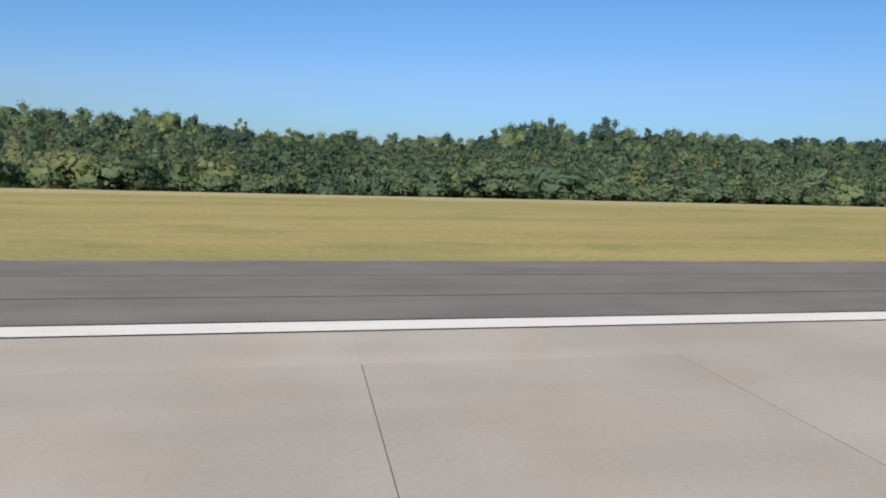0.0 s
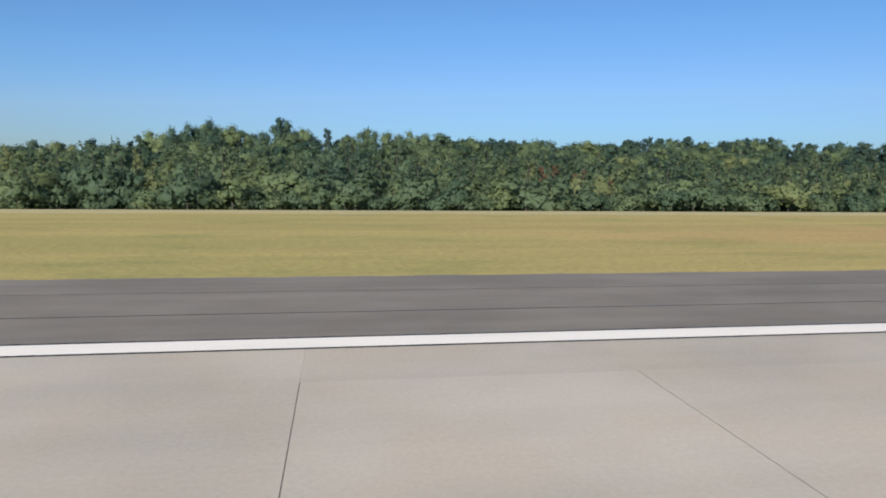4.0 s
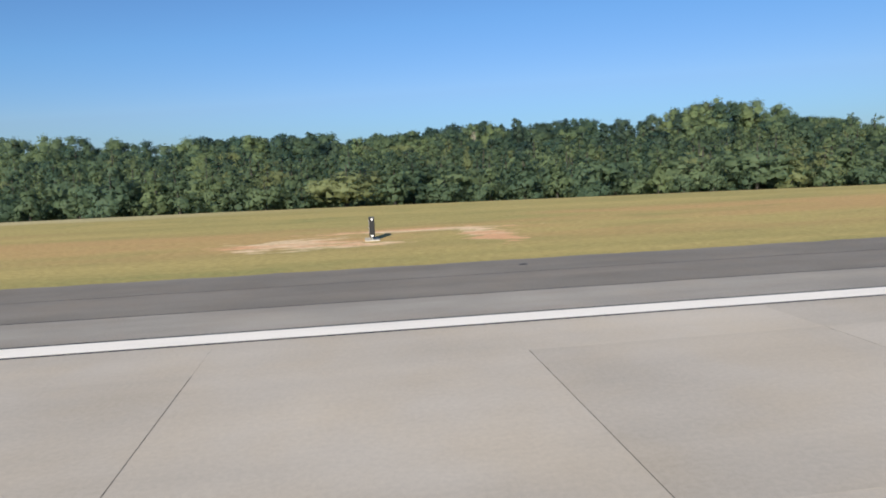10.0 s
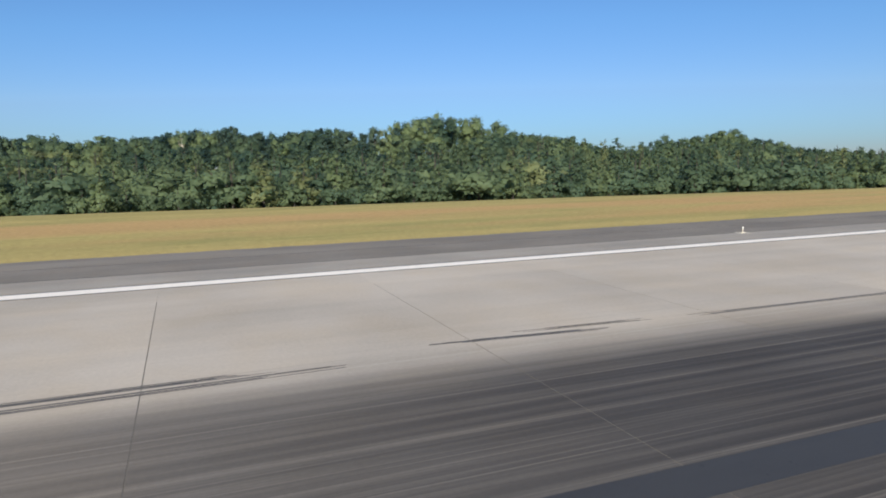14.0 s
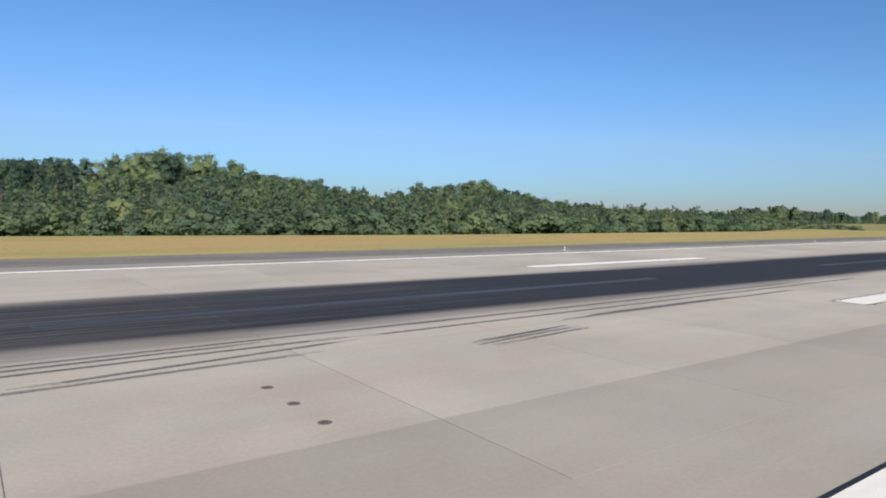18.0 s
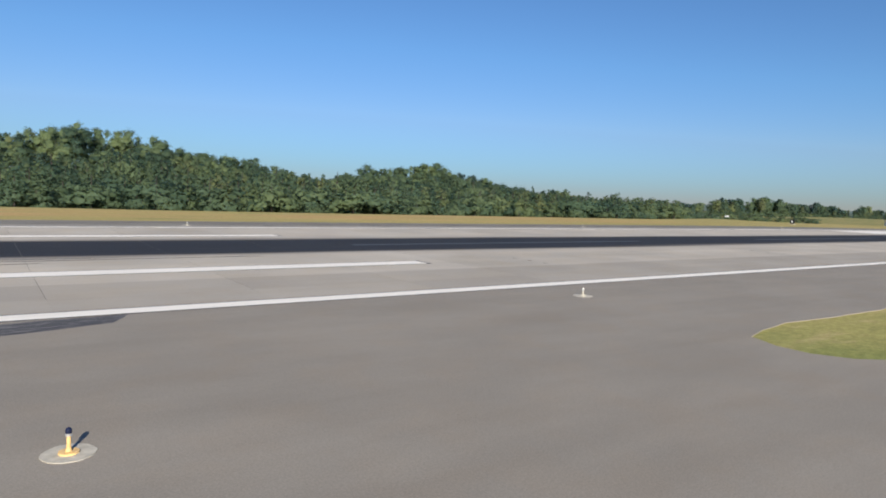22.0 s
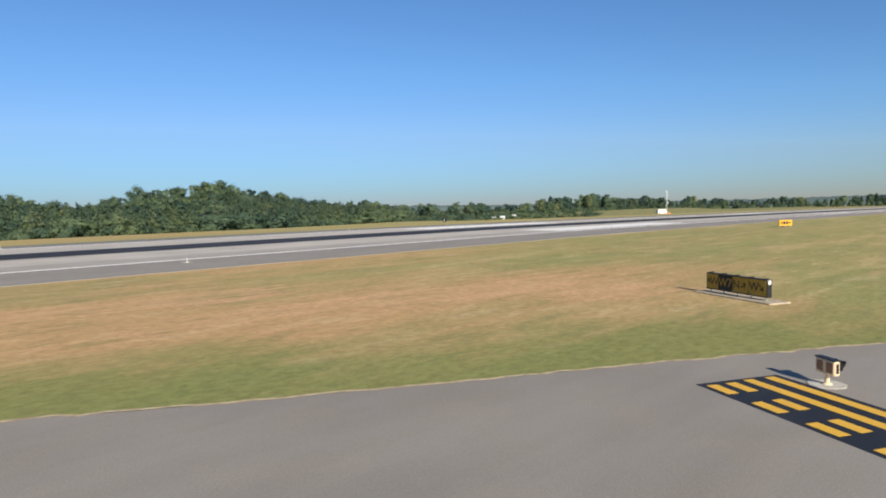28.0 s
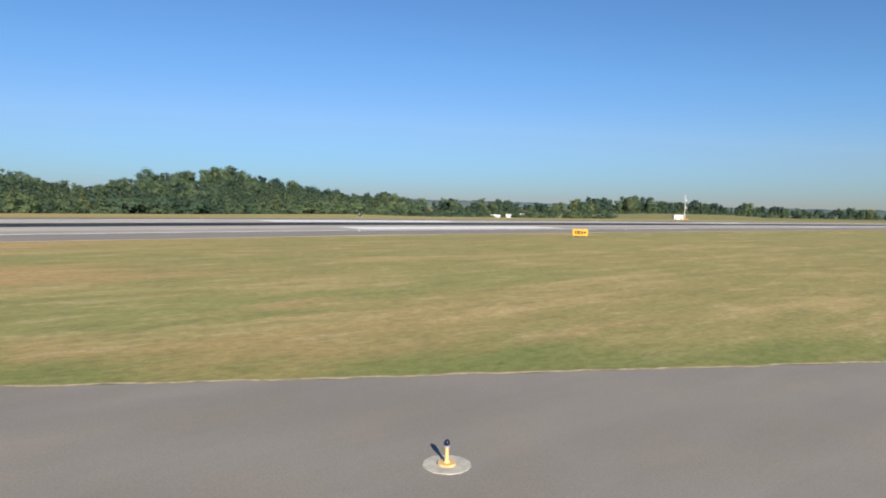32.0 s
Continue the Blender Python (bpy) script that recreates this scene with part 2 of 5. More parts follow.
def grass_material(name):
    n = Nodes(name, 0.95)
    n.bsdf.inputs["Specular IOR Level"].default_value = 0.1
    x, y = n.axis("X"), n.axis("Y")
    mow = n.noise((0.012, 0.16, 1), 5, 0.6)
    clump = n.noise((0.09, 0.22, 1), 5, 0.62, shift=(4, 4, 0))
    dry = n.noise((0.022, 0.075, 1), 4, 0.6, shift=(9, 2, 0))
    fine = n.noise((2.4, 3.6, 3), 6, 0.75)
    blade = n.noise((14, 14, 14), 4, 0.8)
    straw, green, deep, tan, clay = (0.45, 0.362, 0.14), (0.36, 0.312, 0.118), (0.25, 0.26, 0.095), (0.51, 0.322, 0.146), (0.62, 0.345, 0.19)
    colour = n.mix(n.ramp(mow, 0.36, 0.64), green, straw)
    colour = n.mix(n.ramp(clump, 0.50, 0.68, 0.0, 0.55), colour, deep)
    # the strip between runway and exit is browner, with bare clay showing
    inside = n.maths("MULTIPLY", n.maths("MULTIPLY", n.ramp(y, -30, -36), n.ramp(x, 453, 470)), n.ramp(x, 540, 500, 0.4, 1.0))
    island = n.maths("MULTIPLY", n.maths("MULTIPLY", n.ramp(y, -30, -36), n.ramp(x, 430, 436)), n.ramp(n.maths("ADD", n.maths("MULTIPLY", x, 0.55), y), 150, 165))
    colour = n.mix(n.maths("MULTIPLY", island, n.maths("ADD", n.ramp(x, 494, 522, 0.45, 0.7), n.ramp(x, 466, 450, 0.0, 0.3))), colour, n.mix(n.ramp(x, 494, 522), n.mix(n.ramp(x, 450, 466), (0.325, 0.305, 0.104), (0.335, 0.255, 0.11)), (0.290, 0.275, 0.098)))
    lush = n.noise((0.045, 0.16, 1), 4, 0.6, shift=(11, 3, 0))
    beyond = n.maths("MULTIPLY", island, n.ramp(x, 486, 512))
    colour = n.mix(n.maths("MULTIPLY", beyond, n.ramp(lush, 0.40, 0.56, 0.0, 0.65)), colour, (0.300, 0.292, 0.104))
    colour = n.mix(n.maths("MULTIPLY", beyond, n.ramp(lush, 0.48, 0.34, 0.0, 0.7)), colour, (0.49, 0.38, 0.165))
    bare = n.maths("MULTIPLY", n.ramp(dry, 0.36, 0.56), n.ramp(inside, 0, 1, 0.35, 1.0))
    band = n.maths("MULTIPLY", n.ramp(y, 37, 45), n.ramp(y, 65, 57))
    field = n.maths("MULTIPLY", n.maths("MULTIPLY", n.ramp(y, 20, 30), n.maths("MULTIPLY", n.ramp(x, 130, 240, 0.1, 1.0), n.ramp(x, 500, 570, 1.0, 0.1))), n.ramp(band, 0, 1, 0.05, 0.75))
    bare = n.maths("MAXIMUM", n.maths("MULTIPLY", bare, inside), n.maths("MULTIPLY", n.ramp(dry, 0.36, 0.56), field))
    colour = n.mix(bare, colour, tan)
    scar = n.maths("MULTIPLY", n.ramp(n.noise((0.06, 0.3, 1), 5, 0.65, shift=(2, 7, 0)), 0.56, 0.70), inside)
    colour = n.mix(n.maths("MULTIPLY", scar, 0.8), colour, clay)
    tuft = n.noise((0.22, 0.7, 1), 6, 0.7, shift=(8, 1, 0))
    colour = n.mix(n.maths("MULTIPLY", island, n.ramp(tuft, 0.52, 0.66, 0.0, 0.5)), colour, (0.22, 0.215, 0.085))
    colour = n.mix(n.maths("MULTIPLY", island, n.ramp(tuft, 0.48, 0.34, 0.0, 0.45)), colour, (0.60, 0.44, 0.24))
    # a greener verge along the exit
    verge = n.maths("ADD", n.maths("ADD", n.maths("MULTIPLY", n.maths("SUBTRACT", x, 469.0), 0.527), n.maths("MULTIPLY", n.maths("ADD", y, 63.8), 0.85)), n.ramp(clump, 0.2, 0.8, -3.5, 3.5))
    verge = n.maths("MULTIPLY", n.maths("MULTIPLY", n.ramp(verge, 8.5, 2.5), n.ramp(verge, -12, -6)), n.ramp(y, -33, -36))
    colour = n.mix(n.maths("MULTIPLY", verge, 0.85), colour, (0.215, 0.238, 0.075))
    far = n.maths("MULTIPLY", n.ramp(x, 840, 900), n.ramp(y, 90, 120))
    colour = n.mix(n.maths("MULTIPLY", far, 0.8), colour, n.mix(n.ramp(clump, 0.35, 0.65), (0.16, 0.19, 0.075), (0.30, 0.25, 0.11)))
    # drier straw along the crest of the bank
    lip = n.maths("MULTIPLY", n.maths("MULTIPLY", n.ramp(n.maths("ADD", y, n.ramp(clump, 0.3, 0.7, -1.5, 1.5)), 74, 77), n.ramp(y, 86, 82)), n.ramp(x, 290, 250))
    colour = n.mix(n.maths("MULTIPLY", lip, 0.6), colour, (0.52, 0.46, 0.28))
    # scraped clay round the distance sign
    rag = n.ramp(n.noise((0.5, 1.1, 1), 4, 0.6, shift=(6, 6, 0)), 0.2, 0.8, -0.75, 0.75)

    def oval(cx, cy, rx, ry):
        dx = n.maths("MULTIPLY", n.maths("SUBTRACT", x, cx), 1 / rx)
        dy = n.maths("MULTIPLY", n.maths("SUBTRACT", y, cy), 1 / ry)
        d = n.maths("ADD", n.maths("SQRT", n.maths("ADD", n.maths("MULTIPLY", dx, dx), n.maths("MULTIPLY", dy, dy))), rag)
        return n.ramp(d, 1.2, 0.7)

    worn = oval(499.5, -61.5, 9.0, 2.4)
    for spot in ((489.7, -58.5, 9.0, 1.8), (503.0, -66.5, 4.0, 2.2), (484.0, -50.0, 9.0, 2.0)):
        worn = n.maths("MAXIMUM", worn, oval(*spot))
    streaks = n.ramp(n.noise((0.10, 0.6, 1), 5, 0.7, shift=(1, 4, 0)), 0.35, 0.65, 0.15, 0.85)
    colour = n.mix(n.maths("MULTIPLY", worn, streaks), colour, (0.61, 0.365, 0.19))
    dug = oval(281.6, 44.6, 3.9, 2.6)
    for spot in ((289.5, 49.9, 6.2, 1.0), (294.0, 45.6, 1.6, 4.6), (286.5, 43.0, 2.0, 0.7)):
        dug = n.maths("MAXIMUM", dug, oval(*spot))
    colour = n.mix(n.maths("MULTIPLY", dug, n.ramp(tuft, 0.36, 0.52, 0.55, 0.97)), colour, n.mix(n.ramp(clump, 0.42, 0.58), (0.70, 0.40, 0.22), (0.78, 0.60, 0.38)))
    tone = n.maths("MULTIPLY", n.ramp(fine, 0.25, 0.75, 0.76, 1.2), n.ramp(blade, 0.25, 0.75, 0.86, 1.14))
    n.bump(n.maths("ADD", fine, n.maths("MULTIPLY", blade, 0.5)), 0.08, 0.35)
    return n.done(n.scale(colour, tone))


def leaf_material(name, dark, light, spread=1.0):
    n = Nodes(name, 0.65)
    n.bsdf.inputs["Specular IOR Level"].default_value = 0.25
    tint = n.tree.nodes.new("ShaderNodeAttribute")
    tint.attribute_name = "tint"
    patch = n.noise((0.5, 0.5, 0.5), 3, 0.6, shift=(3, 1, 7))
    kind = n.maths("MULTIPLY", tint.outputs["Fac"], spread)
    f = n.maths("ADD", kind, n.ramp(n.island, 0, 1, -0.05, 0.05))
    f = n.maths("ADD", f, n.ramp(patch, 0.3, 0.7, -0.08, 0.12), clamp=True)
    colour = n.mix(f, dark, light)
    colour = n.mix(n.ramp(kind, 0.86, 1.0, 0.0, 0.4), colour, (0.27, 0.265, 0.115))
    n.bsdf.inputs["Subsurface Weight"].default_value = 0.0
    shine = n.tree.nodes.new("ShaderNodeBsdfTranslucent")
    n.put(shine.inputs["Color"], colour)
    n.put(n.bsdf.inputs["Base Color"], colour)
    both = n.tree.nodes.new("ShaderNodeMixShader")
    both.inputs[0].default_value = 0.5
    n.tree.links.new(n.bsdf.outputs[0], both.inputs[1])
    n.tree.links.new(shine.outputs[0], both.inputs[2])
    gaps = n.tree.nodes.new("ShaderNodeBsdfTransparent")  # light that slips between the leaves
    airy = n.tree.nodes.new("ShaderNodeMixShader")
    airy.inputs[0].default_value = 0.25
    n.tree.links.new(both.outputs[0], airy.inputs[1])
    n.tree.links.new(gaps.outputs[0], airy.inputs[2])
    n.tree.links.new(airy.outputs[0], n.tree.nodes["Material Output"].inputs["Surface"])
    return n.mat


M_CONCRETE = concrete_material("runway_concrete")
M_TAXI_CONCRETE = concrete_material("taxiway_concrete", rubber=False, base=(0.35, 0.315, 0.265))
M_ASPHALT_DARK = asphalt_material("asphalt_dark", (0.208, 0.188, 0.160))
M_ASPHALT_MID = asphalt_material("asphalt_mid", (0.325, 0.300, 0.260))
M_ASPHALT_WARM = asphalt_material("asphalt_warm", (0.278, 0.247, 0.206), 0.07)
M_SEALANT = plain("joint_sealant", (0.15, 0.135, 0.11), 0.7)
M_CRACK = plain("crack_filler", (0.03, 0.028, 0.027), 0.6)
M_WHITE = paint_material("white_paint", (0.92, 0.86, 0.76), 0.25)
M_WORN_WHITE = paint_material("worn_white_paint", (0.056, 0.055, 0.055), 1.0, (0.028, 0.028, 0.032))
M_BLACK_PAINT = paint_material("black_paint", (0.020, 0.020, 0.021), 0.3, (0.09, 0.085, 0.08))
M_YELLOW = paint_material("yellow_paint", (0.78, 0.44, 0.045), 0.3, (0.3, 0.2, 0.06))
M_GRASS = grass_material("grass")
M_PAD = plain("light_concrete", (0.50, 0.46, 0.38), 0.85, 0, 0.16, 5)
M_LEAF = leaf_material("oak_leaves", (0.060, 0.116, 0.088), (0.245, 0.318, 0.150))
M_PINE = leaf_material("pine_needles", (0.050, 0.096, 0.084), (0.120, 0.178, 0.118))
M_YOUNG = leaf_material("young_leaves", (0.092, 0.152, 0.098), (0.200, 0.262, 0.128))
M_RUST = leaf_material("rust_leaves", (0.175, 0.110, 0.074), (0.300, 0.185, 0.105))
# canopy green with the grey-blue of distance haze mixed into the colour
M_HAZY_HILLS = plain("hazy_canopy", (0.085, 0.118, 0.112), 0.95, 0, 0.12, 0.02)
M_FLOOR = plain("forest_floor", (0.085, 0.105, 0.05), 0.95, 0, 0.4, 0.4)
M_BARK = plain("bark", (0.05, 0.046, 0.038), 0.9, 0, 0.35, 3)
M_PALE_BARK = plain("pale_bark", (0.46, 0.41, 0.35), 0.85, 0, 0.3, 2)

# ---------------------------------------------------------------- mesh helpers
def part(name, bm, material, parent=None, label="", smooth=False):
    """Links a bmesh as one mesh object, under parent if there is one."""
    me = bpy.data.meshes.new(name)
    bm.to_mesh(me)
    bm.free()
    me.materials.append(material)
    if smooth:
        for p in me.polygons:
            p.use_smooth = True
    ob = new(name, me)
    ob.parent = parent
    if label:
        ob["label"] = label
    return ob


def box(bm, x0, x1, y0, y1, z0, z1, bevel=0.0):
    made = bmesh.ops.create_cube(bm, size=1.0, matrix=Matrix.Translation(((x0 + x1) / 2, (y0 + y1) / 2, (z0 + z1) / 2)) @ Matrix.Diagonal((x1 - x0, y1 - y0, z1 - z0, 1)))
    if bevel:
        edges = list({e for v in made["verts"] for e in v.link_edges})
        bmesh.ops.bevel(bm, geom=edges, offset=bevel, segments=1, affect="EDGES")


def tube(bm, x, y, z0, z1, r0, r1=None, sides=16):
    bmesh.ops.create_cone(bm, cap_ends=True, segments=sides, radius1=r0, radius2=r0 if r1 is None else r1, depth=z1 - z0, matrix=Matrix.Translation((x, y, (z0 + z1) / 2)))


def plate(outline, z, thick):
    """A flat plate with any outline."""
    bm = bmesh.new()
    face = bm.faces.new([bm.verts.new((x, y, z)) for x, y in outline])
    if face.normal.z < 0 or sum(a[0] * b[1] - b[0] * a[1] for a, b in zip(outline, outline[1:] + outline[:1])) < 0:
        face.normal_flip()
    deep = bmesh.ops.extrude_face_region(bm, geom=[face])
    bmesh.ops.translate(bm, verts=[v for v in deep["geom"] if isinstance(v, bmesh.types.BMVert)], vec=(0, 0, -thick))
    bmesh.ops.recalc_face_normals(bm, faces=bm.faces)
    bmesh.ops.triangulate(bm, faces=[f for f in bm.faces if len(f.verts) > 4])
    return bm


def lerp(x, xs, ys):
    return float(np.interp(x, xs, ys))


def runway_level(x):
    """The runway falls away gently towards its far end."""
    return 0.0 if x < 540 else -0.0085 * (x - 540) ** 2 / (x - 540 + 60)


def strip(y0, y1, x0, x1, z, thick=0.05, step=20.0, wobble=0.0, seed=1):
    """A long strip along the runway that follows its level; wobble makes its far edge uneven."""
    rng = random.Random(seed)
    bm = bmesh.new()
    xs = [x0 + (x1 - x0) * k / max(1, math.ceil((x1 - x0) / step)) for k in range(max(1, math.ceil((x1 - x0) / step)) + 1)]
    rows = []
    for x in xs:
        top = runway_level(x) + z
        a, b = (y0, y1 + rng.uniform(-wobble, wobble)) if y1 > y0 else (y1 + rng.uniform(-wobble, wobble), y0)
        rows.append([bm.verts.new((x, a, top)), bm.verts.new((x, b, top)), bm.verts.new((x, a, top - thick)), bm.verts.new((x, b, top - thick))])
    for p, q in zip(rows, rows[1:]):
        bm.faces.new((p[0], q[0], q[1], p[1]))
        bm.faces.new((p[0], p[2], q[2], q[0]))
        bm.faces.new((p[1], q[1], q[3], p[3]))
    for e in (rows[0], rows[-1]):
        bm.faces.new((e[0], e[1], e[3], e[2]))
    bmesh.ops.recalc_face_normals(bm, faces=bm.faces)
    return bm


# ---------------------------------------------------------------- the ground, one sheet to the horizon
CREST = ([-200, 270, 330, 390, 440, 560, 640, 800], [80, 80, 75, 70, 63, 62, 90, 240])
FOREST_Y = ([-150, 250, 350, 480, 600, 660, 900, 1600], [245, 245, 290, 290, 330, 325, 345, 420])
SKYLINE_X = [-150, -110, -90, -71, -62, -54, -46, -38, -28, -20, -13, -6, 3, 12, 20, 30, 40, 48, 56, 66, 75, 81, 88, 94, 101, 108, 114, 120, 131, 138, 146, 154, 160, 168, 176, 186, 195, 208, 217, 232, 240, 252, 262, 272, 281, 289, 297, 310, 322, 331, 339, 347, 360, 369, 379, 394, 408, 420, 430, 438, 449, 459, 468, 483, 497, 508, 521, 536, 552, 570, 592, 602, 620, 628, 641, 657, 670, 682, 692, 703, 717, 733, 751, 763, 785]
SKYLINE_Z = [16, 17, 15, 16.4, 18, 15.4, 16.8, 15.8, 17.6, 17, 16.4, 13.4, 15.8, 12.2, 13, 12.4, 13.4, 11.8, 13.2, 12.6, 14, 12.4, 13.4, 16.2, 18.8, 19.8, 21.4, 19.8, 17.4, 22.3, 18.8, 18.8, 17, 19.5, 18.4, 19, 18.2, 17.2, 16, 16.8, 15.2, 16.7, 16, 17.8, 13.2, 15.4, 16.2, 17.6, 17.2, 18.6, 20.6, 20.8, 22.6, 20, 18.8, 20.8, 21.2, 22.2, 25, 26.6, 28.8, 27.2, 27.8, 25.4, 21.4, 20.2, 19.2, 19.2, 16, 12, 10.4, 14, 21, 18.6, 20.4, 23.5, 24.4, 22.2, 19, 18, 16.6, 13.2, 11.6, 8, 9]


def ground_level(x, y):
    z = runway_level(x) - 0.035
    crest = lerp(x, *CREST)
    if y > crest:
        d = y - crest
        z -= 5.5 * min(1.0, d / 45) ** 1.5
        back = lerp(x, *FOREST_Y)
        if y > 150:
            rise = max(0.0, np.mean([lerp(x + k, SKYLINE_X, SKYLINE_Z) for k in (-18, -9, 0, 9, 18)]) - 14) * 0.7 + 3.0
            z += rise * max(0.0, min(1.0, (y - 150) / max(40, back - 170)))
    # low grassy bank beside the far end
    if x > 620 and y > 60:
        z -= 2.4 * min(1.0, (x - 620) / 60) * min(1.0, (y - 60) / 80)
        z -= 1.6 * min(1.0, max(0.0, 900 - x) / 80) * min(1.0, (x - 620) / 60) * min(1.0, (y - 60) / 70)
    z += 3.6 * math.exp(-(((x - 1030) / 112) ** 4) - ((y - 210) / 34) ** 2)
    if y < -36 and x > 400:
        z += 0.42 * math.exp(-(((x - 577) / 16) ** 2) - ((y + 50) / 7) ** 2) - 0.05
    return z


def build_ground():
    xs = list(np.concatenate([np.linspace(-4500, -300, 8), np.linspace(-250, 780, 88), np.linspace(810, 1300, 22), np.linspace(1400, 4800, 10)]))
    ys = list(np.concatenate([np.linspace(-4500, -260, 8), [-200, -150, -120, -100, -80, -60, -54, -50, -46, -40, -36], np.linspace(-30, 40, 5), np.linspace(46, 140, 32), np.linspace(150, 480, 24), [560, 700, 900, 1300, 2000, 3200, 4800]]))
    bm = bmesh.new()
    grid = [[bm.verts.new((x, y, ground_level(x, y))) for y in ys] for x in xs]
    for i in range(len(xs) - 1):
        for j in range(len(ys) - 1):
            bm.faces.new((grid[i][j], grid[i + 1][j], grid[i + 1][j + 1], grid[i][j + 1]))
    ob = part("ground", bm, M_GRASS, smooth=True)
    return tagged(ob, "dry mown grass, straw and green, round the runway", "ground", kind="structure")


build_ground()


def forest_floor():
    xs, fs = list(np.linspace(-240, 800, 70)), list(np.linspace(0, 1, 14))
    bm = bmesh.new()
    grid = []
    for x in xs:
        y0, y1 = lerp(x, *CREST) + 16, 470.0
        if x > 640:
            y0 = lerp(x, *FOREST_Y) - 60
        grid.append([bm.verts.new((x, y0 + (y1 - y0) * f, ground_level(x, y0 + (y1 - y0) * f) + 0.25)) for f in fs])
    for a, b in zip(grid, grid[1:]):
        for j in range(len(fs) - 1):
            bm.faces.new((a[j], b[j], b[j + 1], a[j + 1]))
    tagged(part("forest_floor", bm, M_FLOOR, smooth=True), "dark leaf litter and brambles under the trees", "ground", kind="structure")


forest_floor()

# ---------------------------------------------------------------- runway
JOINT, JOINT_WEST, FIRST_JOINT, LANE = 7.87, 7.75, 226.3, 7.62
RUNWAY_ENDS = (-260.0, 1250.0)
runway = tagged(part("runway", strip(-22.84, 22.84, *RUNWAY_ENDS, -0.003, 0.4, 7.8), M_SEALANT), "pale concrete runway of square slabs with dark rubber down its middle", "runway", kind="structure")


def slab_mesh(name, length, width, x, y, z=0.0):
    """One slab with a chamfered rim."""
    bm = bmesh.new()
    a, b, c = length / 2, width / 2, 0.0006
    low = [bm.verts.new((x + s * a, y + t * b, z - 0.2)) for s, t in ((-1, -1), (1, -1), (1, 1), (-1, 1))]
    mid = [bm.verts.new((x + s * a, y + t * b, z - c)) for s, t in ((-1, -1), (1, -1), (1, 1), (-1, 1))]
    top = [bm.verts.new((x + s * (a - c), y + t * (b - c), z)) for s, t in ((-1, -1), (1, -1), (1, 1), (-1, 1))]
    for p, q in ((low, mid), (mid, top)):
        for k in range(4):
            bm.faces.new((p[k], p[(k + 1) % 4], q[(k + 1) % 4], q[k]))
    bm.faces.new(top)
    me = bpy.data.meshes.new(name)
    bm.to_mesh(me)
    bm.free()
    me.materials.append(M_CONCRETE)
    return me


# ---------------------------------------------------------------- runway shoulders and the exit
def asphalt(name, bm, material, label):
    return tagged(part(name, bm, material), label, "pavement", kind="structure")


asphalt("shoulder_inner_north", strip(22.86, 26.2, -260, 219.5, -0.004, 0.3, 12), M_ASPHALT_DARK, "dark grey asphalt shoulder beside the runway")
asphalt("shoulder_inner_north_relaid", strip(22.86, 26.2, 219.56, 1250, -0.004, 0.3, 12), M_ASPHALT_MID, "lighter relaid asphalt shoulder beside the runway")
asphalt("shoulder_outer_north", strip(26.24, 33.6, -260, 1250, -0.01, 0.3, 1.3, 0.12, 3), M_ASPHALT_DARK, "dark grey asphalt shoulder with an uneven grass edge")

GRASS_EDGE = [(437.4, -40.1), (444.4, -44.5), (454.5, -51.6), (461.5, -58.2), (465.4, -61.4), (470.0, -64.5), (475.5, -68.0), (480.0, -70.8), (488.0, -75.3), (496.6, -80.3), (515.4, -90.5), (533.0, -99.6), (620.0, -144.0)]
TIP = [(442.0, -34.25), (439.4, -34.2), (437.1, -34.5), (435.4, -35.1), (434.7, -36.2), (434.6, -37.3), (435.2, -38.4)]


def wavy(points, step=1.1, size=0.10, seed=5):
    rng = random.Random(seed)
    out = []
    for (ax, ay), (bx, by) in zip(points, points[1:]):
        count = max(1, int(math.hypot(bx - ax, by - ay) / step))
        for k in range(count):
            t = k / count
            out.append((ax + (bx - ax) * t + rng.uniform(-size, size), ay + (by - ay) * t + rng.uniform(-size, size)))
    return out + [points[-1]]


def exit_pavement():
    edge = wavy([(560.0, -34.4), (500.0, -34.4), *TIP, *GRASS_EDGE])
    outline = [(380, -22.9), (560, -22.9), *edge, (590, -205), (380, -75)]
    return plate(outline, -0.006, 0.3)


asphalt("exit_pavement", exit_pavement(), M_ASPHALT_WARM, "warm grey asphalt of the angled runway exit")
asphalt("shoulder_south", strip(-22.9, -34.4, 560.02, 1250, -0.006, 0.3, 14), M_ASPHALT_WARM, "grey asphalt shoulder along the runway")
asphalt("shoulder_south_west", strip(-22.9, -34.4, -260, 330, -0.006, 0.3, 30), M_ASPHALT_WARM, "grey asphalt shoulder along the runway")

# the edge of the full-strength concrete, with its double yellow line
CURVE = [(412.85, -23.0), (411.6, -24.05), (410.75, -24.8), (409.8, -25.75), (409.05, -26.75), (408.45, -27.9), (408.15, -28.9), (408.03, -30.0), (408.1, -31.1), (408.35, -32.1), (408.8, -33.4), (409.8, -35.3), (412.0, -38.2), (416.5, -42.0), (430.0, -51.0), (450.0, -63.5), (490.0, -91.0), (530.0, -116.0), (600.0, -156.0)]


def smooth_line(points, times=3):
    for _ in range(times):
        nxt = [points[0]]
        for a, b in zip(points, points[1:]):
            nxt += [(0.75 * a[0] + 0.25 * b[0], 0.75 * a[1] + 0.25 * b[1]), (0.25 * a[0] + 0.75 * b[0], 0.25 * a[1] + 0.75 * b[1])]
        points = nxt + [points[-1]]
    return points


CURVE = smooth_line(CURVE)


